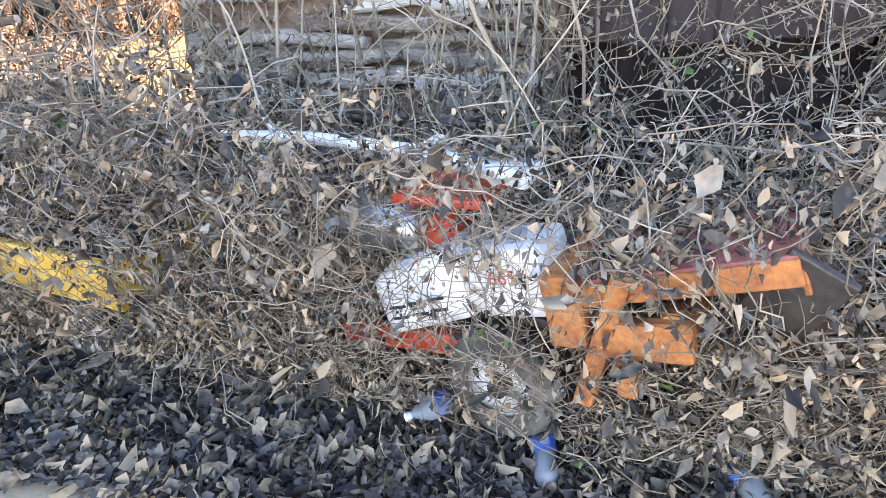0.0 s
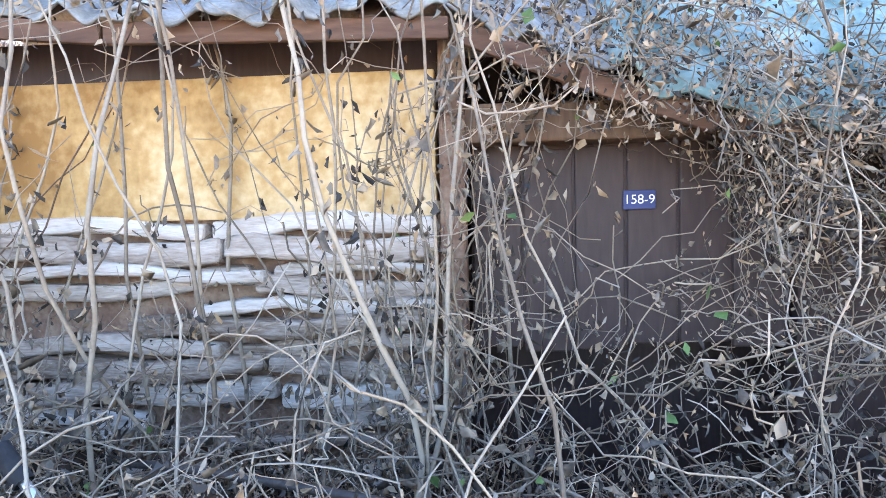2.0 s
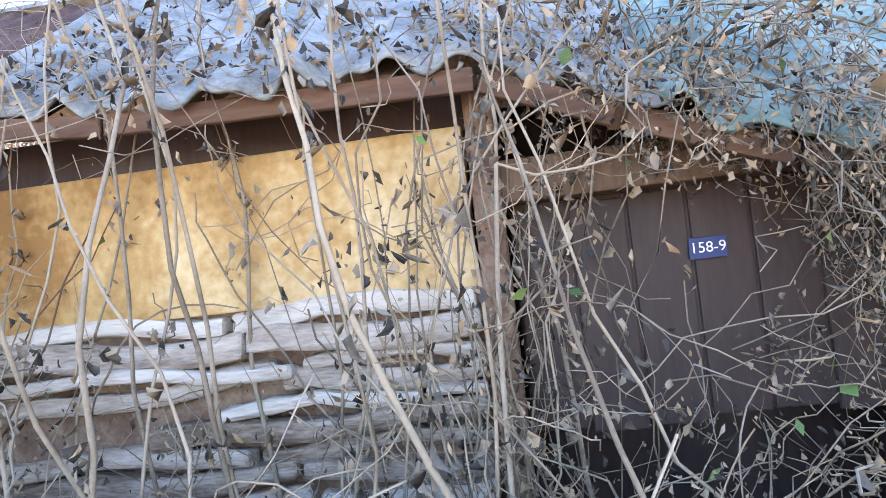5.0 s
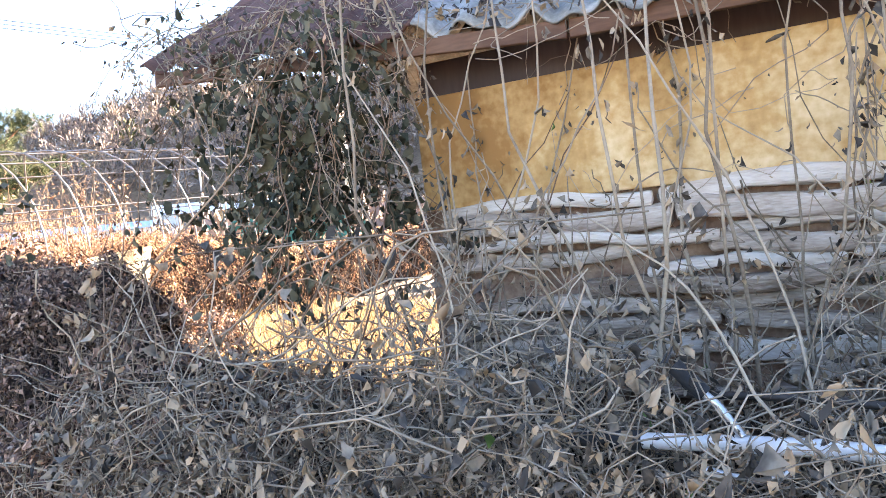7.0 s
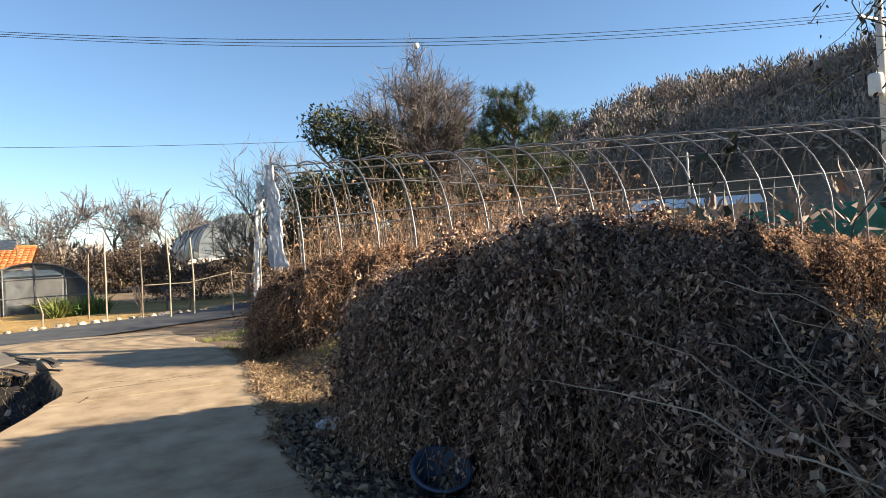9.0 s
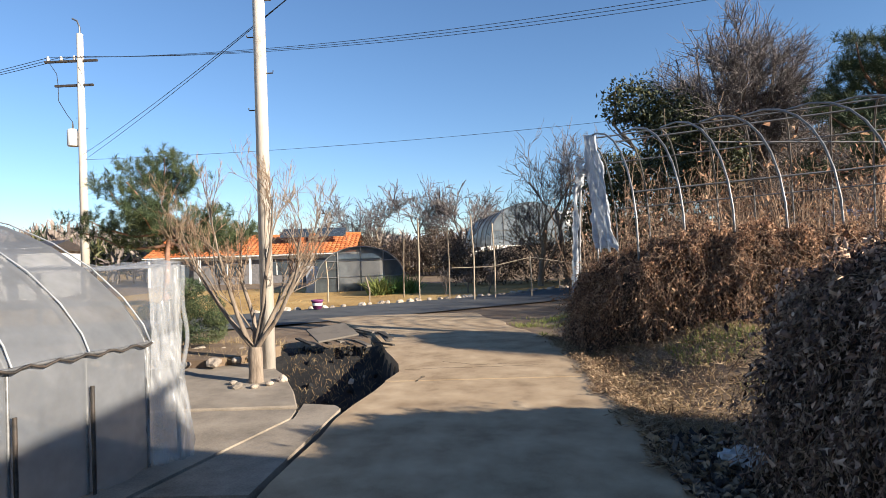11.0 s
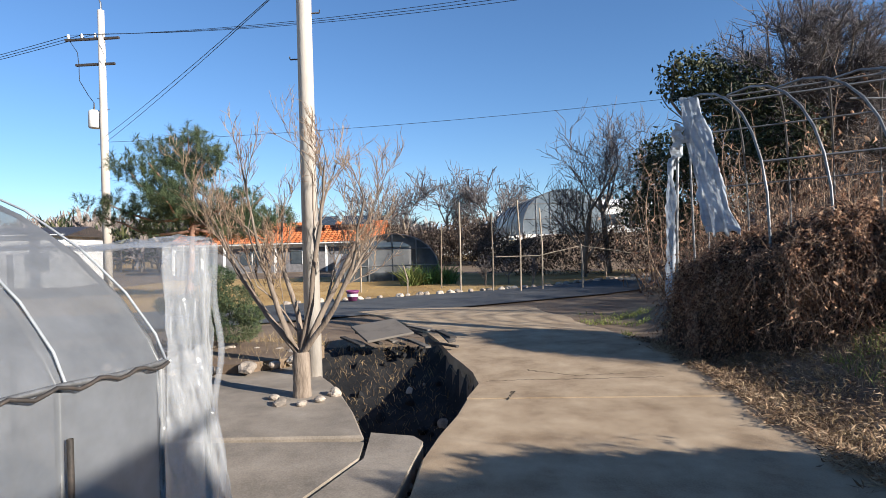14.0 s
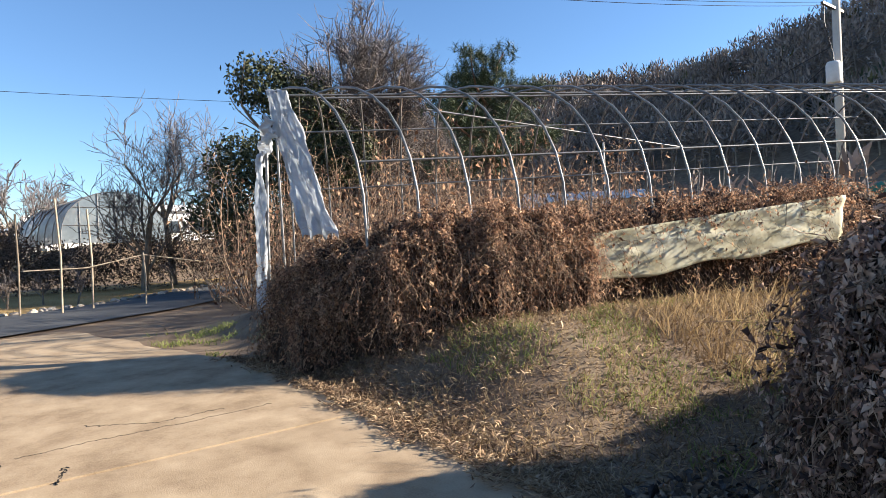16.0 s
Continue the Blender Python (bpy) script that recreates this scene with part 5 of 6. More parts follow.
pipe("door_post", [(-12.9, 2.35, .2), (-12.9, 2.3, 2.9)], .016, M["galv"], frame_gh, 8)


def cloth(name, corners, mat, parent, nu=24, nv=30, crumple=.05, thick=.004):
    """A crumpled sheet between two edges: corners are top a, top b, bottom b, bottom a."""
    a, b, c_, d_ = (np.array(q, float) for q in corners)
    u, v = np.meshgrid(np.linspace(0, 1, nu), np.linspace(0, 1, nv), indexing="ij")
    u, v = u[..., None], v[..., None]
    P = (a * (1 - u) + b * u) * (1 - v) + (d_ * (1 - u) + c_ * u) * v
    nrm = unit(np.cross(b - a, d_ - a))
    w = crumple * (fbm(u[..., 0] * 3.1 + v[..., 0] * .4, v[..., 0] * 1.7, .33) + .5 * fbm(u[..., 0] * 9, v[..., 0] * 4 + 3, .4))
    P = P + nrm * w[..., None]
    P[..., 2] += .03 * np.sin(u[..., 0] * 17) * v[..., 0] ** 3
    ob = stuff(name, P, grid_faces(nu, nv), mat, parent, True)
    so = ob.modifiers.new("thick", "SOLIDIFY")
    so.thickness = thick
    return ob


cloth("torn_film", [(-12.74, 2.12, 3.16), (-12.25, 2.2, 3.05), (-11.0, 2.15, 1.3), (-11.45, 1.98, 1.3)], M["white_film"], frame_gh, 26, 40, .06)
cloth("torn_film", [(-12.85, 2.05, 2.35), (-12.3, 1.95, 2.75), (-12.15, 2.0, 2.5), (-12.6, 1.95, 2.1)], M["white_film"], frame_gh, 20, 16, .09)
cloth("torn_film", [(-12.72, 1.95, 2.25), (-12.42, 1.93, 2.35), (-12.2, 1.84, .45), (-12.45, 1.82, .45)], M["white_film"], frame_gh, 16, 34, .05)
pale = thing("pale_sheet", Matrix(), "cream plastic sheet hanging from the vine hedge", "sheet")
o = np.array([.36, -.13])
q = lambda s, z: (*(B0 + G1 * s + o), z)
cloth("sheet", [q(1.7, 1.16), q(5.7, 1.55), q(5.6, 1.02), q(1.95, .66)], M["cream_film"], pale, 60, 18, .02)
fringe = thing("hanging_vines", Matrix(), "brown dead vines drooping over the cream sheet", "vines", kind="stuff")
n = 420
s0 = rng.uniform(1.6, 5.8, n)
st = np.stack([*(B0[:, None] + G1[:, None] * s0 + np.array([[.30], [-.1]]) + rng.normal(size=(2, n)) * .04), 1.2 + (s0 - 1.7) * .098 + rng.uniform(.0, .2, n)], -1)
WF = wavy(n, 8, st, rng.uniform(.02, .07, n), (.12, -.04, -.8), .35)
stuff("strands", *tubes(WF, np.full((n, 8), .0018), 3), M["hedge_stem"], fringe)
pf = WF.reshape(-1, 3)
pf = pf[rng.integers(0, len(pf), 3500)] + rng.normal(size=(3500, 3)) * .02
stuff("leaves", *leaf_mesh(pf, rng.uniform(.015, .05, 3500), hang(3500, .5), .5, .45), M["hedge_leaf"], fringe)

# ---- film greenhouse by the lane ----
gh = thing("film_greenhouse", pose(-6.85, -1.9, 0, 0, 0, 164.9), "low arched greenhouse under milky plastic film", "greenhouse")


def arch(s, lift=0.0, n=15):
    pts = [(s, 0, 0)]
    for d in 2.1 * (1 - np.cos(np.linspace(0, np.pi, n))):
        pts.append((s, float(d), .78 + .94 * max(0.0, 1 - (1 - d / 2.1) ** 2) ** .72 + lift))
    return pts + [(s, 4.2, 0)]


for k in range(15):
    sx = .03 - k * .455
    pipe("strap", [(sx, y - .008, z + .016) for _, y, z in arch(sx)[1:10]], .0055, M["strap"], gh, 6)
    if k:
        pipe("leg", [(sx, -.02, 0), (sx, -.02, .55 + .06 * (k % 2))], .011, M["dark_steel"], gh, 8)
    pipe("hoop", [(x, y * .992 + .02, z) for x, y, z in arch(.02 - k * .455, -.012)], .0125, M["galv"], gh, 8)
for y, z in ((0, .78),):
    pipe("rail", [(s, y - .012, z + .012 + .006 * math.sin(s * 9)) for s in np.linspace(.02, -6.5, 30)], .011, M["galv"], gh, 6)
pipe("rail_clip", [(s, -.03, .785 + .012 * math.sin(s * 37)) for s in np.linspace(.02, -6.5, 160)], .008, M["dark_steel"], gh, 5)
ss = np.linspace(0, -6.6, 120)
prof = np.array(arch(0, 0, 29))[:, 1:]
prof = np.concatenate([np.stack([np.zeros(12), np.linspace(.0, .74, 12)], -1), prof[1:-1], np.stack([np.full(10, 4.2), np.linspace(.7, 0, 10)], -1)])
Sg, Kg = np.meshgrid(ss, np.arange(len(prof)), indexing="ij")
P = np.stack([Sg, prof[Kg, 0], prof[Kg, 1]], -1)
sag = .012 * np.sin(Sg / .46 * 2 * np.pi + 1.5)
wr = .016 * fbm(Sg * 1.5, P[..., 2] * .35, .3) * (P[..., 2] < .78) + .004 * fbm(Sg, P[..., 1], .3)
P[..., 1] += np.where(P[..., 1] < 2.1, sag * .8 + wr, 0)
P[..., 2] += sag * .6
film = stuff("film_cover", P, grid_faces(120, len(prof)), M["film"], gh, True)
end = np.array(arch(.0, 0, 29))
ctr = np.array([0, 2.1, .6])
pts = np.concatenate([[ctr], end])
stuff("end_film", pts, np.array([(0, k, k + 1) for k in range(1, len(end))]), M["film"], gh)
porch = thing("film_porch", pose(-6.88, -1.93, 0, 0, 0, 164.9), "boxy porch wrapped in wrinkled clear film", "porch")
for nm, cs, cr in (("film_wall", [(0, -.05, 1.27), (.2, -.12, 1.29), (.22, -.1, 0), (0, -.05, 0)], .03), ("film_wall", [(.2, -.12, 1.29), (.2, 2.3, 1.25), (.2, 2.3, 0), (.2, -.1, 0)], .03),
                   ("film_roof", [(0, -.05, 1.27), (0, 2.3, 1.3), (.2, 2.3, 1.27), (.2, -.12, 1.29)], .02), ("gathered_film", [(-.03, -.03, .8), (.16, -.11, .84), (.26, -.17, .0), (-.03, -.03, 0)], .04)):
    cloth(nm, cs, M["wrap"], porch, 30, 34, cr, .002)
for x, y in ((.2, -.1), (.2, 1.1), (.2, 2.3)):
    pipe("post", [(x, y + .02, 0), (x, y + .02, 1.26)], .014, M["galv"], porch, 8)
pipe("edge_roll", [(.22 + .015 * math.sin(z * 9), -.13 + .012 * math.sin(z * 14), z) for z in np.linspace(0, 1.28, 30)], .014, M["wrap"], porch, 8)
pipe("edge_roll", [(.2, -.13 + y, 1.29 + .012 * math.sin(y * 17)) for y in np.linspace(0, 2.3, 40)], .014, M["wrap"], porch, 8)
crate = thing("storage_crate", pose(-5.6, -3.2, 0, 0, 0, 12), "pale crate inside the film greenhouse", "crate")
part("body", b_box((.9, .6, .5), pose(0, 0, .25), .01), M["render"], crate)

# ---- poles and lines ----
def utility_pole(x, y, height, r0, r1, label, lean=0.0, gear=False, pegs=True):
    z = float(land(x, y))
    p = thing("utility_pole", pose(x, y, z - .05, 0, lean, 0), label, "pole")
    part("shaft", b_lathe([(0, 0), (r0, 0), (r1, height), (0, height)], 20), M["pole"], p)
    if pegs:
        for k in range(9):
            h = height * .36 + k * .45
            s = 1 if k % 2 else -1
            pipe("step_peg", [(0, 0, h), (0, s * (r0 + .07), h), (0, s * (r0 + .075), h + .03)], .008, M["dark_steel"], p, 6)
    if gear:
        for zz, ln in ((height - 1.1, 1.1), (height - 2.1, .8)):
            part("crossarm", b_box((.09, ln * 2, .09), pose(0, -.35 * ln, zz), .008), M["dark_steel"], p)
        for k in range(3):
            part("insulator", b_lathe([(0, 0), (.06, 0), (.04, .05), (.07, .07), (.04, .12), (.06, .15), (0, .2)], 14, pose(0, -1.35 + k * .55, height - 1.05)), M["render"], p)
        box = part("transformer", b_lathe([(0, 0), (.2, .01), (.22, .05), (.22, .62), (.18, .7), (0, .72)], 20, pose(0, -.38, height - 4.6)), M["render"], p, "pale grey transformer can")
        part("bushing", b_cyl(.035, .02, .3, pose(0, -.38, height - 3.75), 10), M["dark_steel"], box)
        part("bracket", b_box((.1, .3, .06), pose(0, -.15, height - 4.3)), M["dark_steel"], p)
        part("bracket", b_box((.1, .3, .06), pose(0, -.15, height - 4.55)), M["dark_steel"], p)
        pipe("jumper", [(0, -.38, height - 3.6), (0, -.6, height - 3.3), (0, -.95, height - 2.7), (0, -.95, height - 2.1), (0, -1.0, height - 1.6), (0, -1.35, height - 1.05)], .014, M["wire"], p, 5)
        pipe("top_bracket", [(0, 0, height), (0, 0, height + .3), (0, -.1, height + .55), (0, -.3, height + .65)], .035, M["galv"], p, 8)
    return p


utility_pole(-10.35, -2.27, 9.0, .083, .062, "tall weathered concrete pole beside the ditch")
utility_pole(-27.05, -15.2, 11.0, .17, .12, "concrete power pole with crossarms and transformer", gear=True)
utility_pole(-13.7, 22.0, 9.5, .15, .11, "concrete power pole on the slope with transformers", gear=True, pegs=False)
utility_pole(-30.5, 31, 6.4, .09, .06, "thin grey pole on the slope", pegs=False)
utility_pole(-60, -50, 7, .12, .09, "distant pole before the hills", pegs=False)


def cable(a, b, sag, r=.009, label="black overhead power cable"):
    t = np.linspace(0, 1, 40)[:, None]
    p = np.array(a) * (1 - t) + np.array(b) * t - np.array([0, 0, 4 * sag]) * t * (1 - t)
    ob = pipe("overhead_cable", p, r, M["wire"], None, 5)
    tagged(ob, label, "cable", "overhead cables")


for k in range(3):
    cable((-27.05, -16.5 + k * .55, 10.0), (-13.7, 20.7 + k * .55, 8.4), 1.15 + .05 * k, .009)
    cable((-27.05, -16.5 + k * .55, 10.0), (-40, -60, 10.5), .8, .012)
for k in range(2):
    cable((-27.05, -15.2, 5.7 + .25 * k), (2, 12.4 + .4 * k, 8.0), .5, .0075)
cable((-27.05, -15.2, 5.75), (-26, 14, 6.9), .35, .008)
cable((-13.7, 22, 7.2), (-30.5, 31, 6.0), .3, .012, "pale yellow overhead power cable")
cable((-13.7, 22, 6.8), (-24, 30, 4.2), .2, .012, "pale yellow overhead power cable")
tb = .62
pb = np.array((-27.05, -15.4, 10.0)) * (1 - tb) + np.array((-13.7, 21.8, 8.4)) * tb - np.array([0, 0, 4 * 1.25]) * tb * (1 - tb)
ball = thing("marker_ball", pose(*(float(v) for v in pb)), "small white marker ball on the cable", "marker")
part("ball", b_lathe([(0, -.1), (.07, -.07), (.1, 0), (.07, .07), (0, .1)], 16), M["render"], ball)

# ---- debris over the ditch ----
debris = thing("board_pile", pose(-12.2, -1.75, .02, 0, 0, 8), "pile of dark weathered boards and sticks over the ditch", "boards")
part("panel", b_box((.75, .62, .03), pose(-.1, -.15, .16, 6, 8, 20), .006), M["old_board"], debris)
for k in range(13):
    part("board", b_box((float(rng.uniform(.35, .8)), float(rng.uniform(.04, .1)), .025), pose(float(rng.uniform(-.5, .5)), float(rng.uniform(-.5, .7)), .03 + .009 * k, float(rng.normal() * 4), float(rng.normal() * 4) + 3, float(rng.uniform(10, 40))), .004), M["old_board"], debris)
for k in range(40):
    bm = bmesh.new()
    bmesh.ops.create_icosphere(bm, subdivisions=1, radius=float(rng.uniform(.025, .075)))
    for v in bm.verts:
        v.co *= .8 + .6 * noise.noise(v.co * 13 + Vector((k, 0, 0)))
    x = float(rng.uniform(-12.4, -8.6))
    lo, hi = float(np.interp(x, PAD_X, PAD_Y)), float(np.interp(x, LANE_X, LANE_L))
    y = lo + (hi - lo) * float(rng.uniform(.25, .9))
    rk = part("rubble", bm, M["dark_shaded_soil"] if k % 6 else M["stone"])
    rk.location = (x, y, float(land(x, y)) + .02)
    tagged(rk, "lump of rubble lying in the dark ditch", "rubble", "rubble in the ditch")
for k in range(46):
    f = (k + .5) / 46
    bm = bmesh.new()
    bmesh.ops.create_cube(bm, size=float(rng.uniform(.05, .11)))
    bmesh.ops.bevel(bm, geom=bm.edges[:], offset=.012, segments=1, affect="EDGES")
    for v in bm.verts:
        v.co *= .9 + .35 * noise.noise(v.co * 15 + Vector((k * 5, 0, 0)))
        v.co.z *= .6
    x = -8.35 + 2.0 * f
    y = float(np.interp(x, [-8.3, -7.5, -6.4], [-.985, -1.05, -1.12])) + float(rng.normal()) * .025
    rk = part("broken_concrete", bm, M["pad"] if k % 3 else M["dark_shaded_soil"])
    rk.matrix_basis = pose(x, y, -.2 + .1 * float(rng.random()), float(rng.uniform(-30, 30)), float(rng.uniform(-30, 30)), float(rng.uniform(0, 360)))
    tagged(rk, "broken lump of concrete fallen in the gap", "rubble", "broken concrete in the gap")
sward("ditch_weeds", "dead weeds on the ditch bank", 2600, (-13.6, -8.4), (-2.6, -.7), lambda x, y: (ditch_depth(x, y) > .02) & (ditch_depth(x, y) < .7), (.05, .14), M["grass"], .8, .006)

# ---- field ----
def stake(x, y, h):
    ob = pipe("garden_stake", [(x, y, float(land(x, y)) - .05), (x + .01, y + .02, h * .5), (x, y + float(rng.normal()) * .06, h)], .022, M["stem"], None, 6)
    tagged(ob, "thin pale wooden stake in the field", "stake", "stakes in the field")


for x, y, h in ((-21.2, -1.2, 2.5), (-21.4, -.3, 2.2), (-21.0, .45, 2.5), (-21.6, 1.1, 2.3), (-22.6, -4.3, 1.3), (-21.5, 2.2, 1.25), (-22.5, 5.2, 1.2), (-20.4, -2.6, .8), (-23.5, -1.9, 2.0)):
    stake(x, y, h)
rope = pipe("rope", [(-21.4, -.3, .95), (-21.55, 1.0, .95), (-21.5, 2.2, 1.2), (-22, 3.7, .95), (-22.5, 5.2, 1.15), (-23.5, 9, 1.0)], .014, M["stem"], None, 5)
tagged(rope, "slack rope tied between field stakes", "rope")
for k in range(46):
    f = k / 45
    y = -5.4 + 12.5 * f + float(rng.normal()) * .05
    x = float(np.interp(y, CROSS[::-1, 1], CROSS[::-1, 0])) - 2.05 - .1 * abs(math.sin(k))
    bm = bmesh.new()
    bmesh.ops.create_icosphere(bm, subdivisions=2, radius=float(rng.uniform(.09, .17)))
    for v in bm.verts:
        v.co *= .8 + .5 * noise.noise(v.co * 7 + Vector((k * 2, 0, 0)))
        v.co.z *= .7
    rk = part("border_stone", bm, M["stone"])
    rk.location = (x, y, float(land(x, y)) + .05)
    tagged(rk, "rounded stone edging the field", "stone", "stones edging the field")
pot = thing("plant_pot", pose(-18.9, -3.75, .02), "small dark purple pot at the roadside", "pot")
part("body", b_lathe([(0, 0), (.1, 0), (.14, .2), (.16, .21), (.16, .25), (.13, .25), (.12, .05), (0, .05)], 20), M["purple"], pot)
part("band", b_lathe([(.128, .1), (.14, .17)], 20), M["render"], pot)
for x, y in ((-25.6, -3.1), (-26.0, -1.9), (-25.9, -2.5)):
    yc = thing("spiky_plant", pose(x, y, float(land(x, y))), "clump of pale green sword leaves", "plant", "sword-leaved clumps")
    a = rng.normal(size=(160, 3)) * .55
    a[:, 2] = np.abs(a[:, 2]) + .6
    stuff("leaves", *blades(rng.normal(size=(160, 3)) * np.array([.12, .12, 0]), rng.uniform(.5, .95, 160), unit(a), .05), M["green_leaf"] if x < -25.8 else M["green_grass"], yc)


def dome(name, x, y, z, yaw, width, height, length, cover, label, bays, ribs):
    d = thing(name, pose(x, y, z, 0, 0, yaw), label, "greenhouse")
    a = np.linspace(0, np.pi, 25)
    cy, cz = -np.cos(a) * width / 2, height * np.sin(a) ** .75
    P = np.stack([np.stack([np.full(25, -s), cy, cz], -1) for s in np.linspace(0, length, 12)])
    stuff("cover", P, grid_faces(12, 25), cover, d, True)
    e = np.concatenate([[(0.0, 0, 0)], np.stack([np.zeros(25), cy, cz], -1)])
    stuff("end_wall", e, np.array([(0, k, k + 1) for k in range(1, 25)]), cover, d)
    for k in range(ribs):
        s = .02 - k * length / (ribs - 1)
        pipe("hoop", np.stack([np.full(25, s), cy * 1.004, cz * 1.006 + .01], -1), .03, M["galv"], d, 6)
    for k in range(1, bays):
        yy = -width / 2 + width * k / bays
        pipe("post", [(.03, yy, 0), (.03, yy, height * (1 - (2 * yy / width) ** 2) ** .375)], .03, M["galv"], d, 6)
    for f in (.35, .7):
        w = width / 2 * math.sqrt(max(.05, 1 - f ** 2.6))
        pipe("rail", [(.03, -w, height * f), (.03, w, height * f)], .025, M["galv"], d, 6)
    return d


dome("shade_greenhouse", -28.8, -4.25, -.1, 12, 3.9, 1.95, 7, M["shade_net"], "low greenhouse under dark grey shade net", 4, 7)
dome("film_dome", -45.0, 4.9, 2.0, 8, 5.6, 2.9, 12, M["grey_film"], "round film greenhouse on the rise beyond the field", 6, 7)
fl = part("flap", b_box((.02, .5, 1.2), pose(-28.7, -6.35, .5), .004), M["white_film"])
tagged(fl, "white film flap at the shade greenhouse door", "film")


# ---- houses ----
def tiled_house(x, y, z, yaw, width, depth, eave_z, ridge_z, label):
    h = thing("tiled_house", pose(x, y, z, 0, 0, yaw), label, "house")
    part("wall", b_box((depth, width, eave_z), pose(-depth / 2, 0, eave_z / 2)), M["brick"], h, "grey brick wall")
    part("wall_band", b_box((depth + .06, width + .06, .35), pose(-depth / 2, 0, eave_z - .17)), M["render"], h, "pale rendered band under the eaves")
    for k in range(4):
        yy = -width / 2 + width * (k + .5) / 4
        w = part("window", b_box((.06, 1.5, .8), pose(.02, yy, eave_z * .55)), M["glass"], h)
        part("frame", b_box((.08, 1.62, .06), pose(.03, yy, eave_z * .55 + .43)), M["render"], w)
        part("frame", b_box((.08, .06, .86), pose(.03, yy, eave_z * .55)), M["render"], w)
    for k in range(5):
        part("pillar", b_box((.12, .12, eave_z), pose(.5, -width / 2 + width * k / 4, eave_z / 2)), M["render"], h)
    rows = 9
    n = int(width / .28)
    for side in (1, -1):
        V, F = [], []
        for r in range(rows):
            f0, f1 = r / rows, (r + 1.12) / rows
            for k in range(n):
                y0 = -width / 2 - .4 + (width + .8) * k / n
                y1 = y0 + (width + .8) / n
                X = lambda f: (.75 if side > 0 else -depth - .75) + side * (-(depth / 2 + .75) * f)
                Z = lambda f: eave_z - .1 + (ridge_z - eave_z + .1) * f
                b = len(V)
                for yy, up in ((y0, .0), ((y0 + y1) / 2, .07), (y1, .0)):
                    V += [(X(f0), yy, Z(f0) + up + .04), (X(f1), yy, Z(f1) + up)]
                F += [(b, b + 2, b + 3, b + 1), (b + 2, b + 4, b + 5, b + 3)]
        stuff("roof", np.array(V), np.array(F), M["tile"], h)
    part("ridge", b_box((.2, width + .8, .14), pose(-depth / 2, 0, ridge_z + .05), .04), M["tile"], h)
    part("soffit", b_box((.7, width + .7, .06), pose(.4, 0, eave_z - .1)), M["render"], h)
    return h


tiled_house(-42.5, -13.8, -.3, 4, 13, 6.5, 2.2, 3.5, "grey brick house with bright orange tiled roof")
annex = thing("annex", pose(-38.5, -6.0, -.2, 0, 0, 4), "small pale shed with a flat roof", "shed")
part("wall", b_box((3, 2.4, 1.7), pose(-1.5, 0, .85)), M["render"], annex)
part("roof", b_box((3.3, 2.8, .1), pose(-1.5, 0, 1.75, 0, 4, 0), .02), M["blue_roof"], annex)
for k in range(2):
    sp = thing("solar_panel", pose(-44.2 - k * .2, -11.3 + k * 2.4, 3.3, 0, 28, 4), "dark blue solar panel on a steel rack above the roof", "solar panel")
    part("panel", b_box((1.3, 2.0, .05), pose(0, 0, 0), .01), M["glass"], sp)
    for yy in (-1, 1):
        part("leg", b_box((.06, .06, 1.1), pose(0, yy, -.55)), M["galv"], sp)


def shed(x, y, yaw, w, d, h, wall, roof, label, rise=.8):
    s = thing("shed", pose(x, y, float(land(x, y)) - .3, 0, 0, yaw), label, "building")
    part("wall", b_box((d, w, h + .3), pose(0, 0, (h + .3) / 2)), wall, s)
    bm = bmesh.new()
    v = [bm.verts.new(q) for q in ((-d / 2 - .3, -w / 2 - .3, h + .2), (d / 2 + .3, -w / 2 - .3, h + .2), (0, -w / 2 - .3, h + .2 + rise), (-d / 2 - .3, w / 2 + .3, h + .2), (d / 2 + .3, w / 2 + .3, h + .2), (0, w / 2 + .3, h + .2 + rise))]
    for q in ((0, 1, 2), (5, 4, 3), (1, 4, 5, 2), (0, 2, 5, 3), (0, 3, 4, 1)):
        bm.faces.new([v[k] for k in q])
    part("roof", bm, roof, s)
    for k in range(max(2, int(w / 3))):
        part("window", b_box((.06, 1.0, .8), pose(d / 2 + .02, -w / 2 + (k + .5) * w / max(2, int(w / 3)), h * .6)), M["glass"], s)
    return s


shed(-52, 36, -50, 15, 4, 1.5, M["render"], M["blue_roof"], "long low shed with a pale blue steel roof", .7)
shed(-50, 54, -45, 10, 6, 2.6, material("orange_wall", [(.5, .28, .14), (.62, .38, .2)], 3, .85, .1), M["render"], "low building with orange walls and white roof", 1.1)
shed(-62, 58, -45, 5, 4, 3.4, M["render"], M["render"], "small white house on the slope", 1.4)
shed(-52, 9.5, 8, 4, 5, 2.2, M["render"], M["render"], "small white building behind the bare tree", .6)
shed(-120, -2, 5, 16, 8, 5, M["render"], M["blue_roof"], "distant pale building among the woods", 1.5)
shed(-140, 9, 5, 12, 8, 6, M["render"], M["render"], "distant pale building among the woods", 1.5)
shed(-32, -22, 10, 4.5, 4, 2.4, M["render"], M["dark_steel"], "small pale hut with a dark roof", .5)
nets = thing("green_net", pose(-16, 19, float(land(-16, 19))), "dark green netting stretched on the slope", "net")
cloth("sheet", [(-2, -1, 1.7), (4, 1.5, 1.9), (4, 1.5, .4), (-2, -1, .3)], M["net_green"], nets, 30, 12, .12)

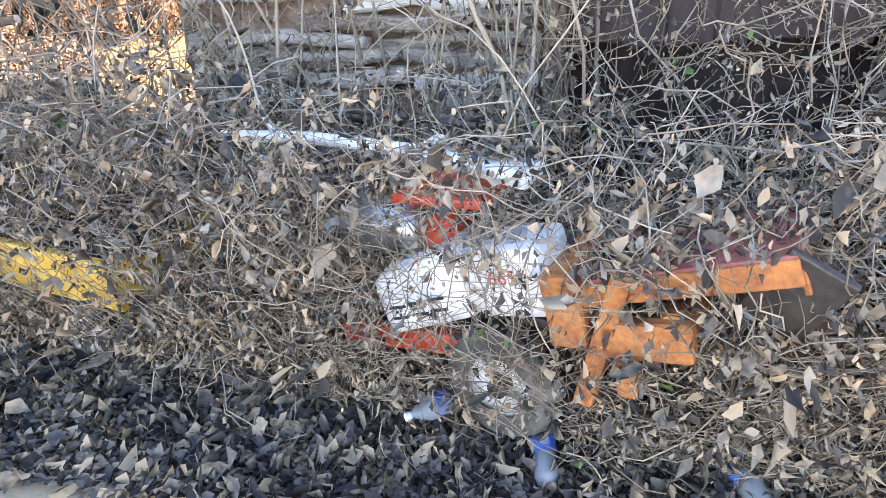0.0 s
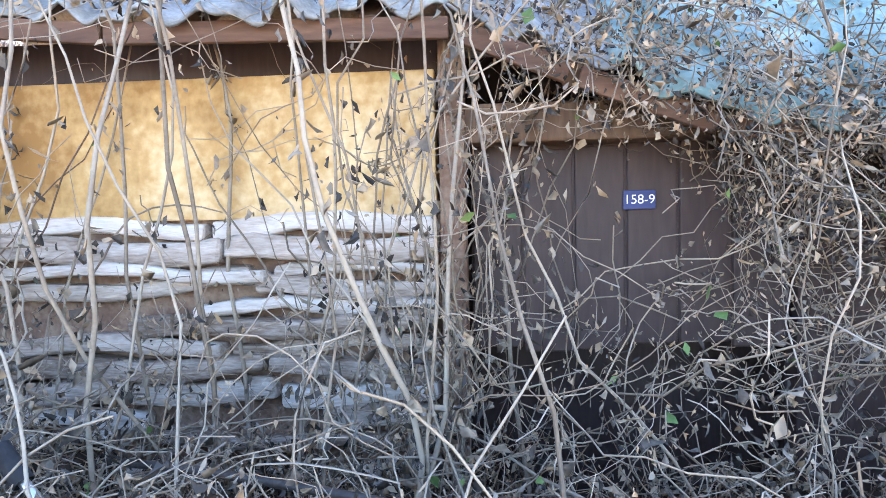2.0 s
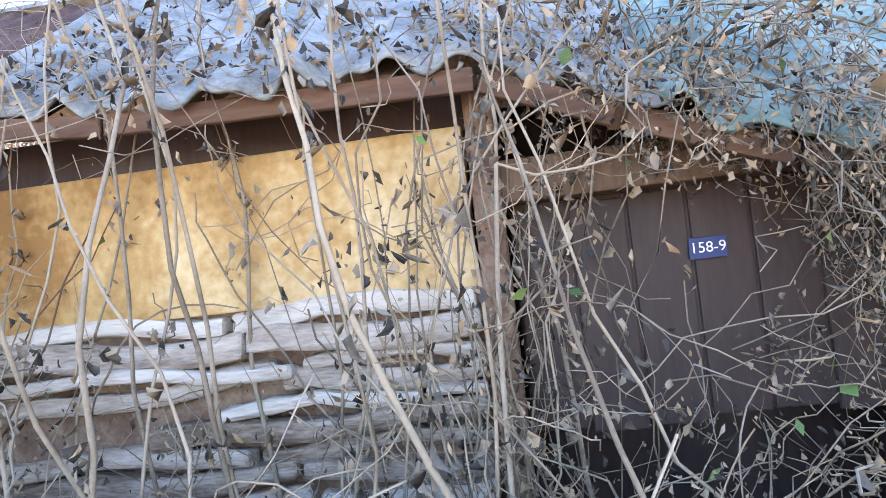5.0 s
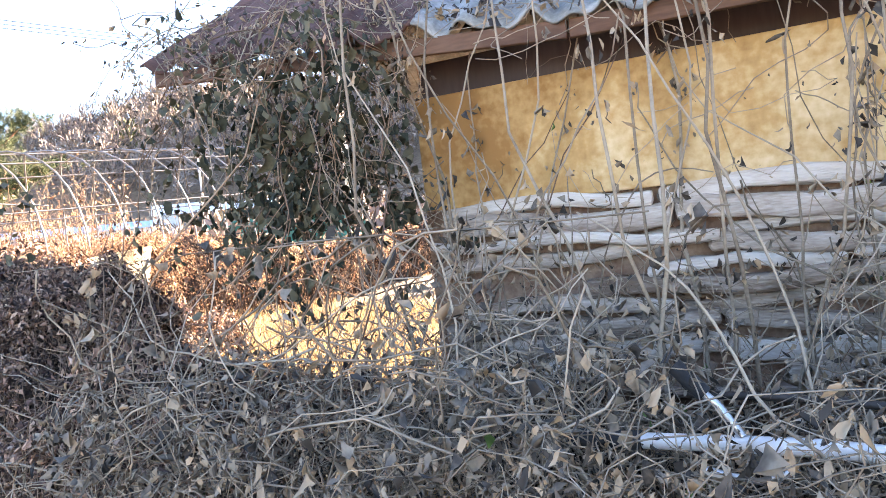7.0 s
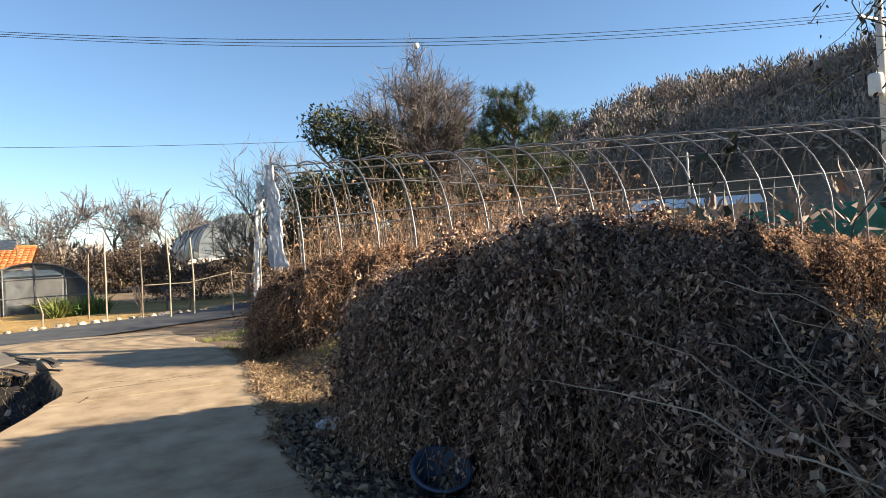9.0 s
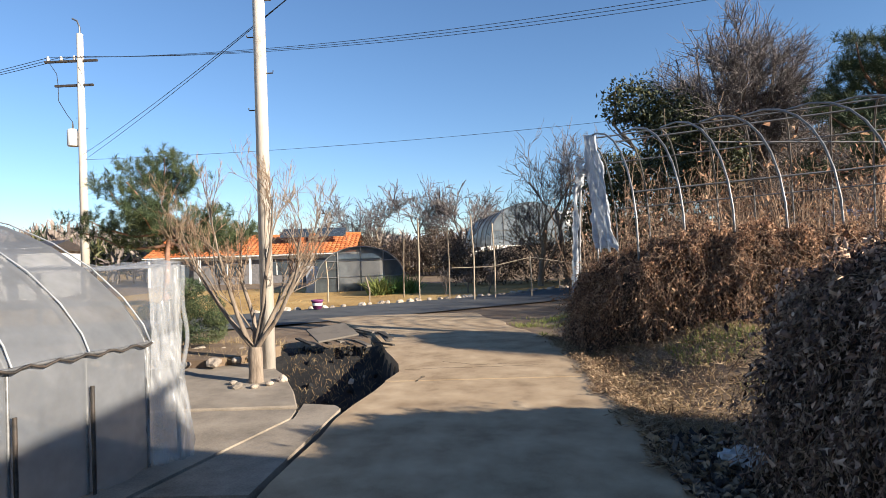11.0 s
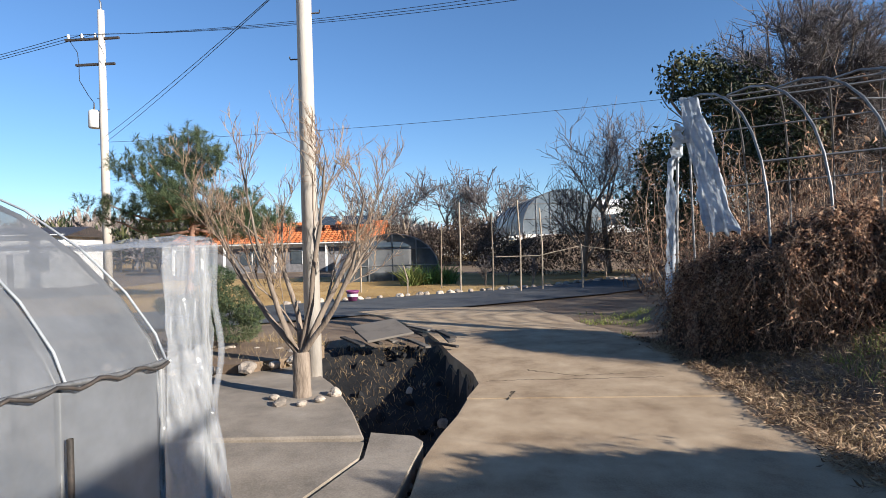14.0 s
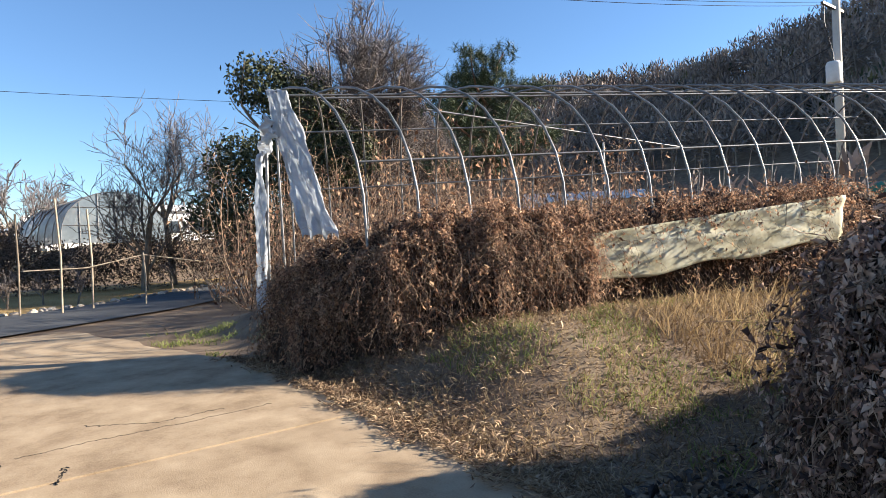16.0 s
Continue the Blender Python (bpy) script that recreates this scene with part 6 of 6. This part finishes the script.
# ---- woods on the hills ----
def woods(name, label, pts, height, mat, per=46, size=.9):
    n = len(pts)
    z = land(pts[:, 0], pts[:, 1])
    h = height * rng.uniform(.7, 1.25, n)
    root = thing(name, Matrix(), label, "woods", kind="stuff")
    c = np.stack([pts[:, 0], pts[:, 1], z], -1)
    tr = np.stack([c, c + np.stack([rng.normal(size=n) * .4, rng.normal(size=n) * .4, h * .95], -1)], 1)
    stuff("trunks", *tubes(tr, np.stack([h * .02, h * .006], 1), 4), M["bark"], root)
    p = np.repeat(c, per, 0)
    d = unit(rng.normal(size=(n * per, 3))) * (rng.uniform(.2, 1, n * per) ** .5)[:, None]
    hh = np.repeat(h, per)[:, None]
    p = p + d * hh * np.array([.27, .27, .4]) + np.array([0, 0, .62]) * hh
    ax = unit(d + np.array([0, 0, .7]) + rng.normal(size=d.shape) * .3)
    stuff("crowns", *blades(p, rng.uniform(.6, 1.3, len(p)) * size, ax, size * .22), mat, root)


n = 3600
a = np.stack([rng.uniform(-260, 120, n), rng.uniform(75, 230, n)], -1)
lz = land(a[:, 0], a[:, 1])
a = a[(lz > 9) & (rng.random(n) < .95)]
woods("hill_woods", "grey-brown winter woods on the hillside", a, 8.5, M["woods"], 90, 1.25)
b = a[rng.random(len(a)) < .08] + 1.5
woods("hill_pines", "dark pines among the hillside woods", b, 8, M["evergreen"], 60, 1.6)
n = 500
a = np.stack([rng.uniform(-260, -80, n), rng.uniform(-160, -30, n)], -1)
woods("far_woods", "low brown winter woods behind the houses", a, 6.5, M["woods"], 50, 1.5)
n = 420
a = np.stack([rng.uniform(-330, -150, n), rng.uniform(-40, 120, n)], -1)
woods("far_woods", "distant woods along the horizon", a, 7, M["woods"], 50, 1.8)
n = 160
a = np.stack([rng.uniform(-75, -52, n), rng.uniform(-45, 14, n)], -1)
woods("field_woods", "brown scrub and trees past the field", a, 3.2, M["woods"], 60, .9)
n = 50
a = np.stack([rng.uniform(-70, -50, n), rng.uniform(-42, -18, n)], -1)
woods("dark_pines", "dark pines behind the spreading pine", a, 4, M["evergreen"], 70, .9)
n = 260
a = np.stack([rng.uniform(-40, 0, n), rng.uniform(14, 60, n)], -1)
woods("slope_scrub", "dry scrub on the slope behind the frame", a, 1.8, M["woods"], 50, .6)
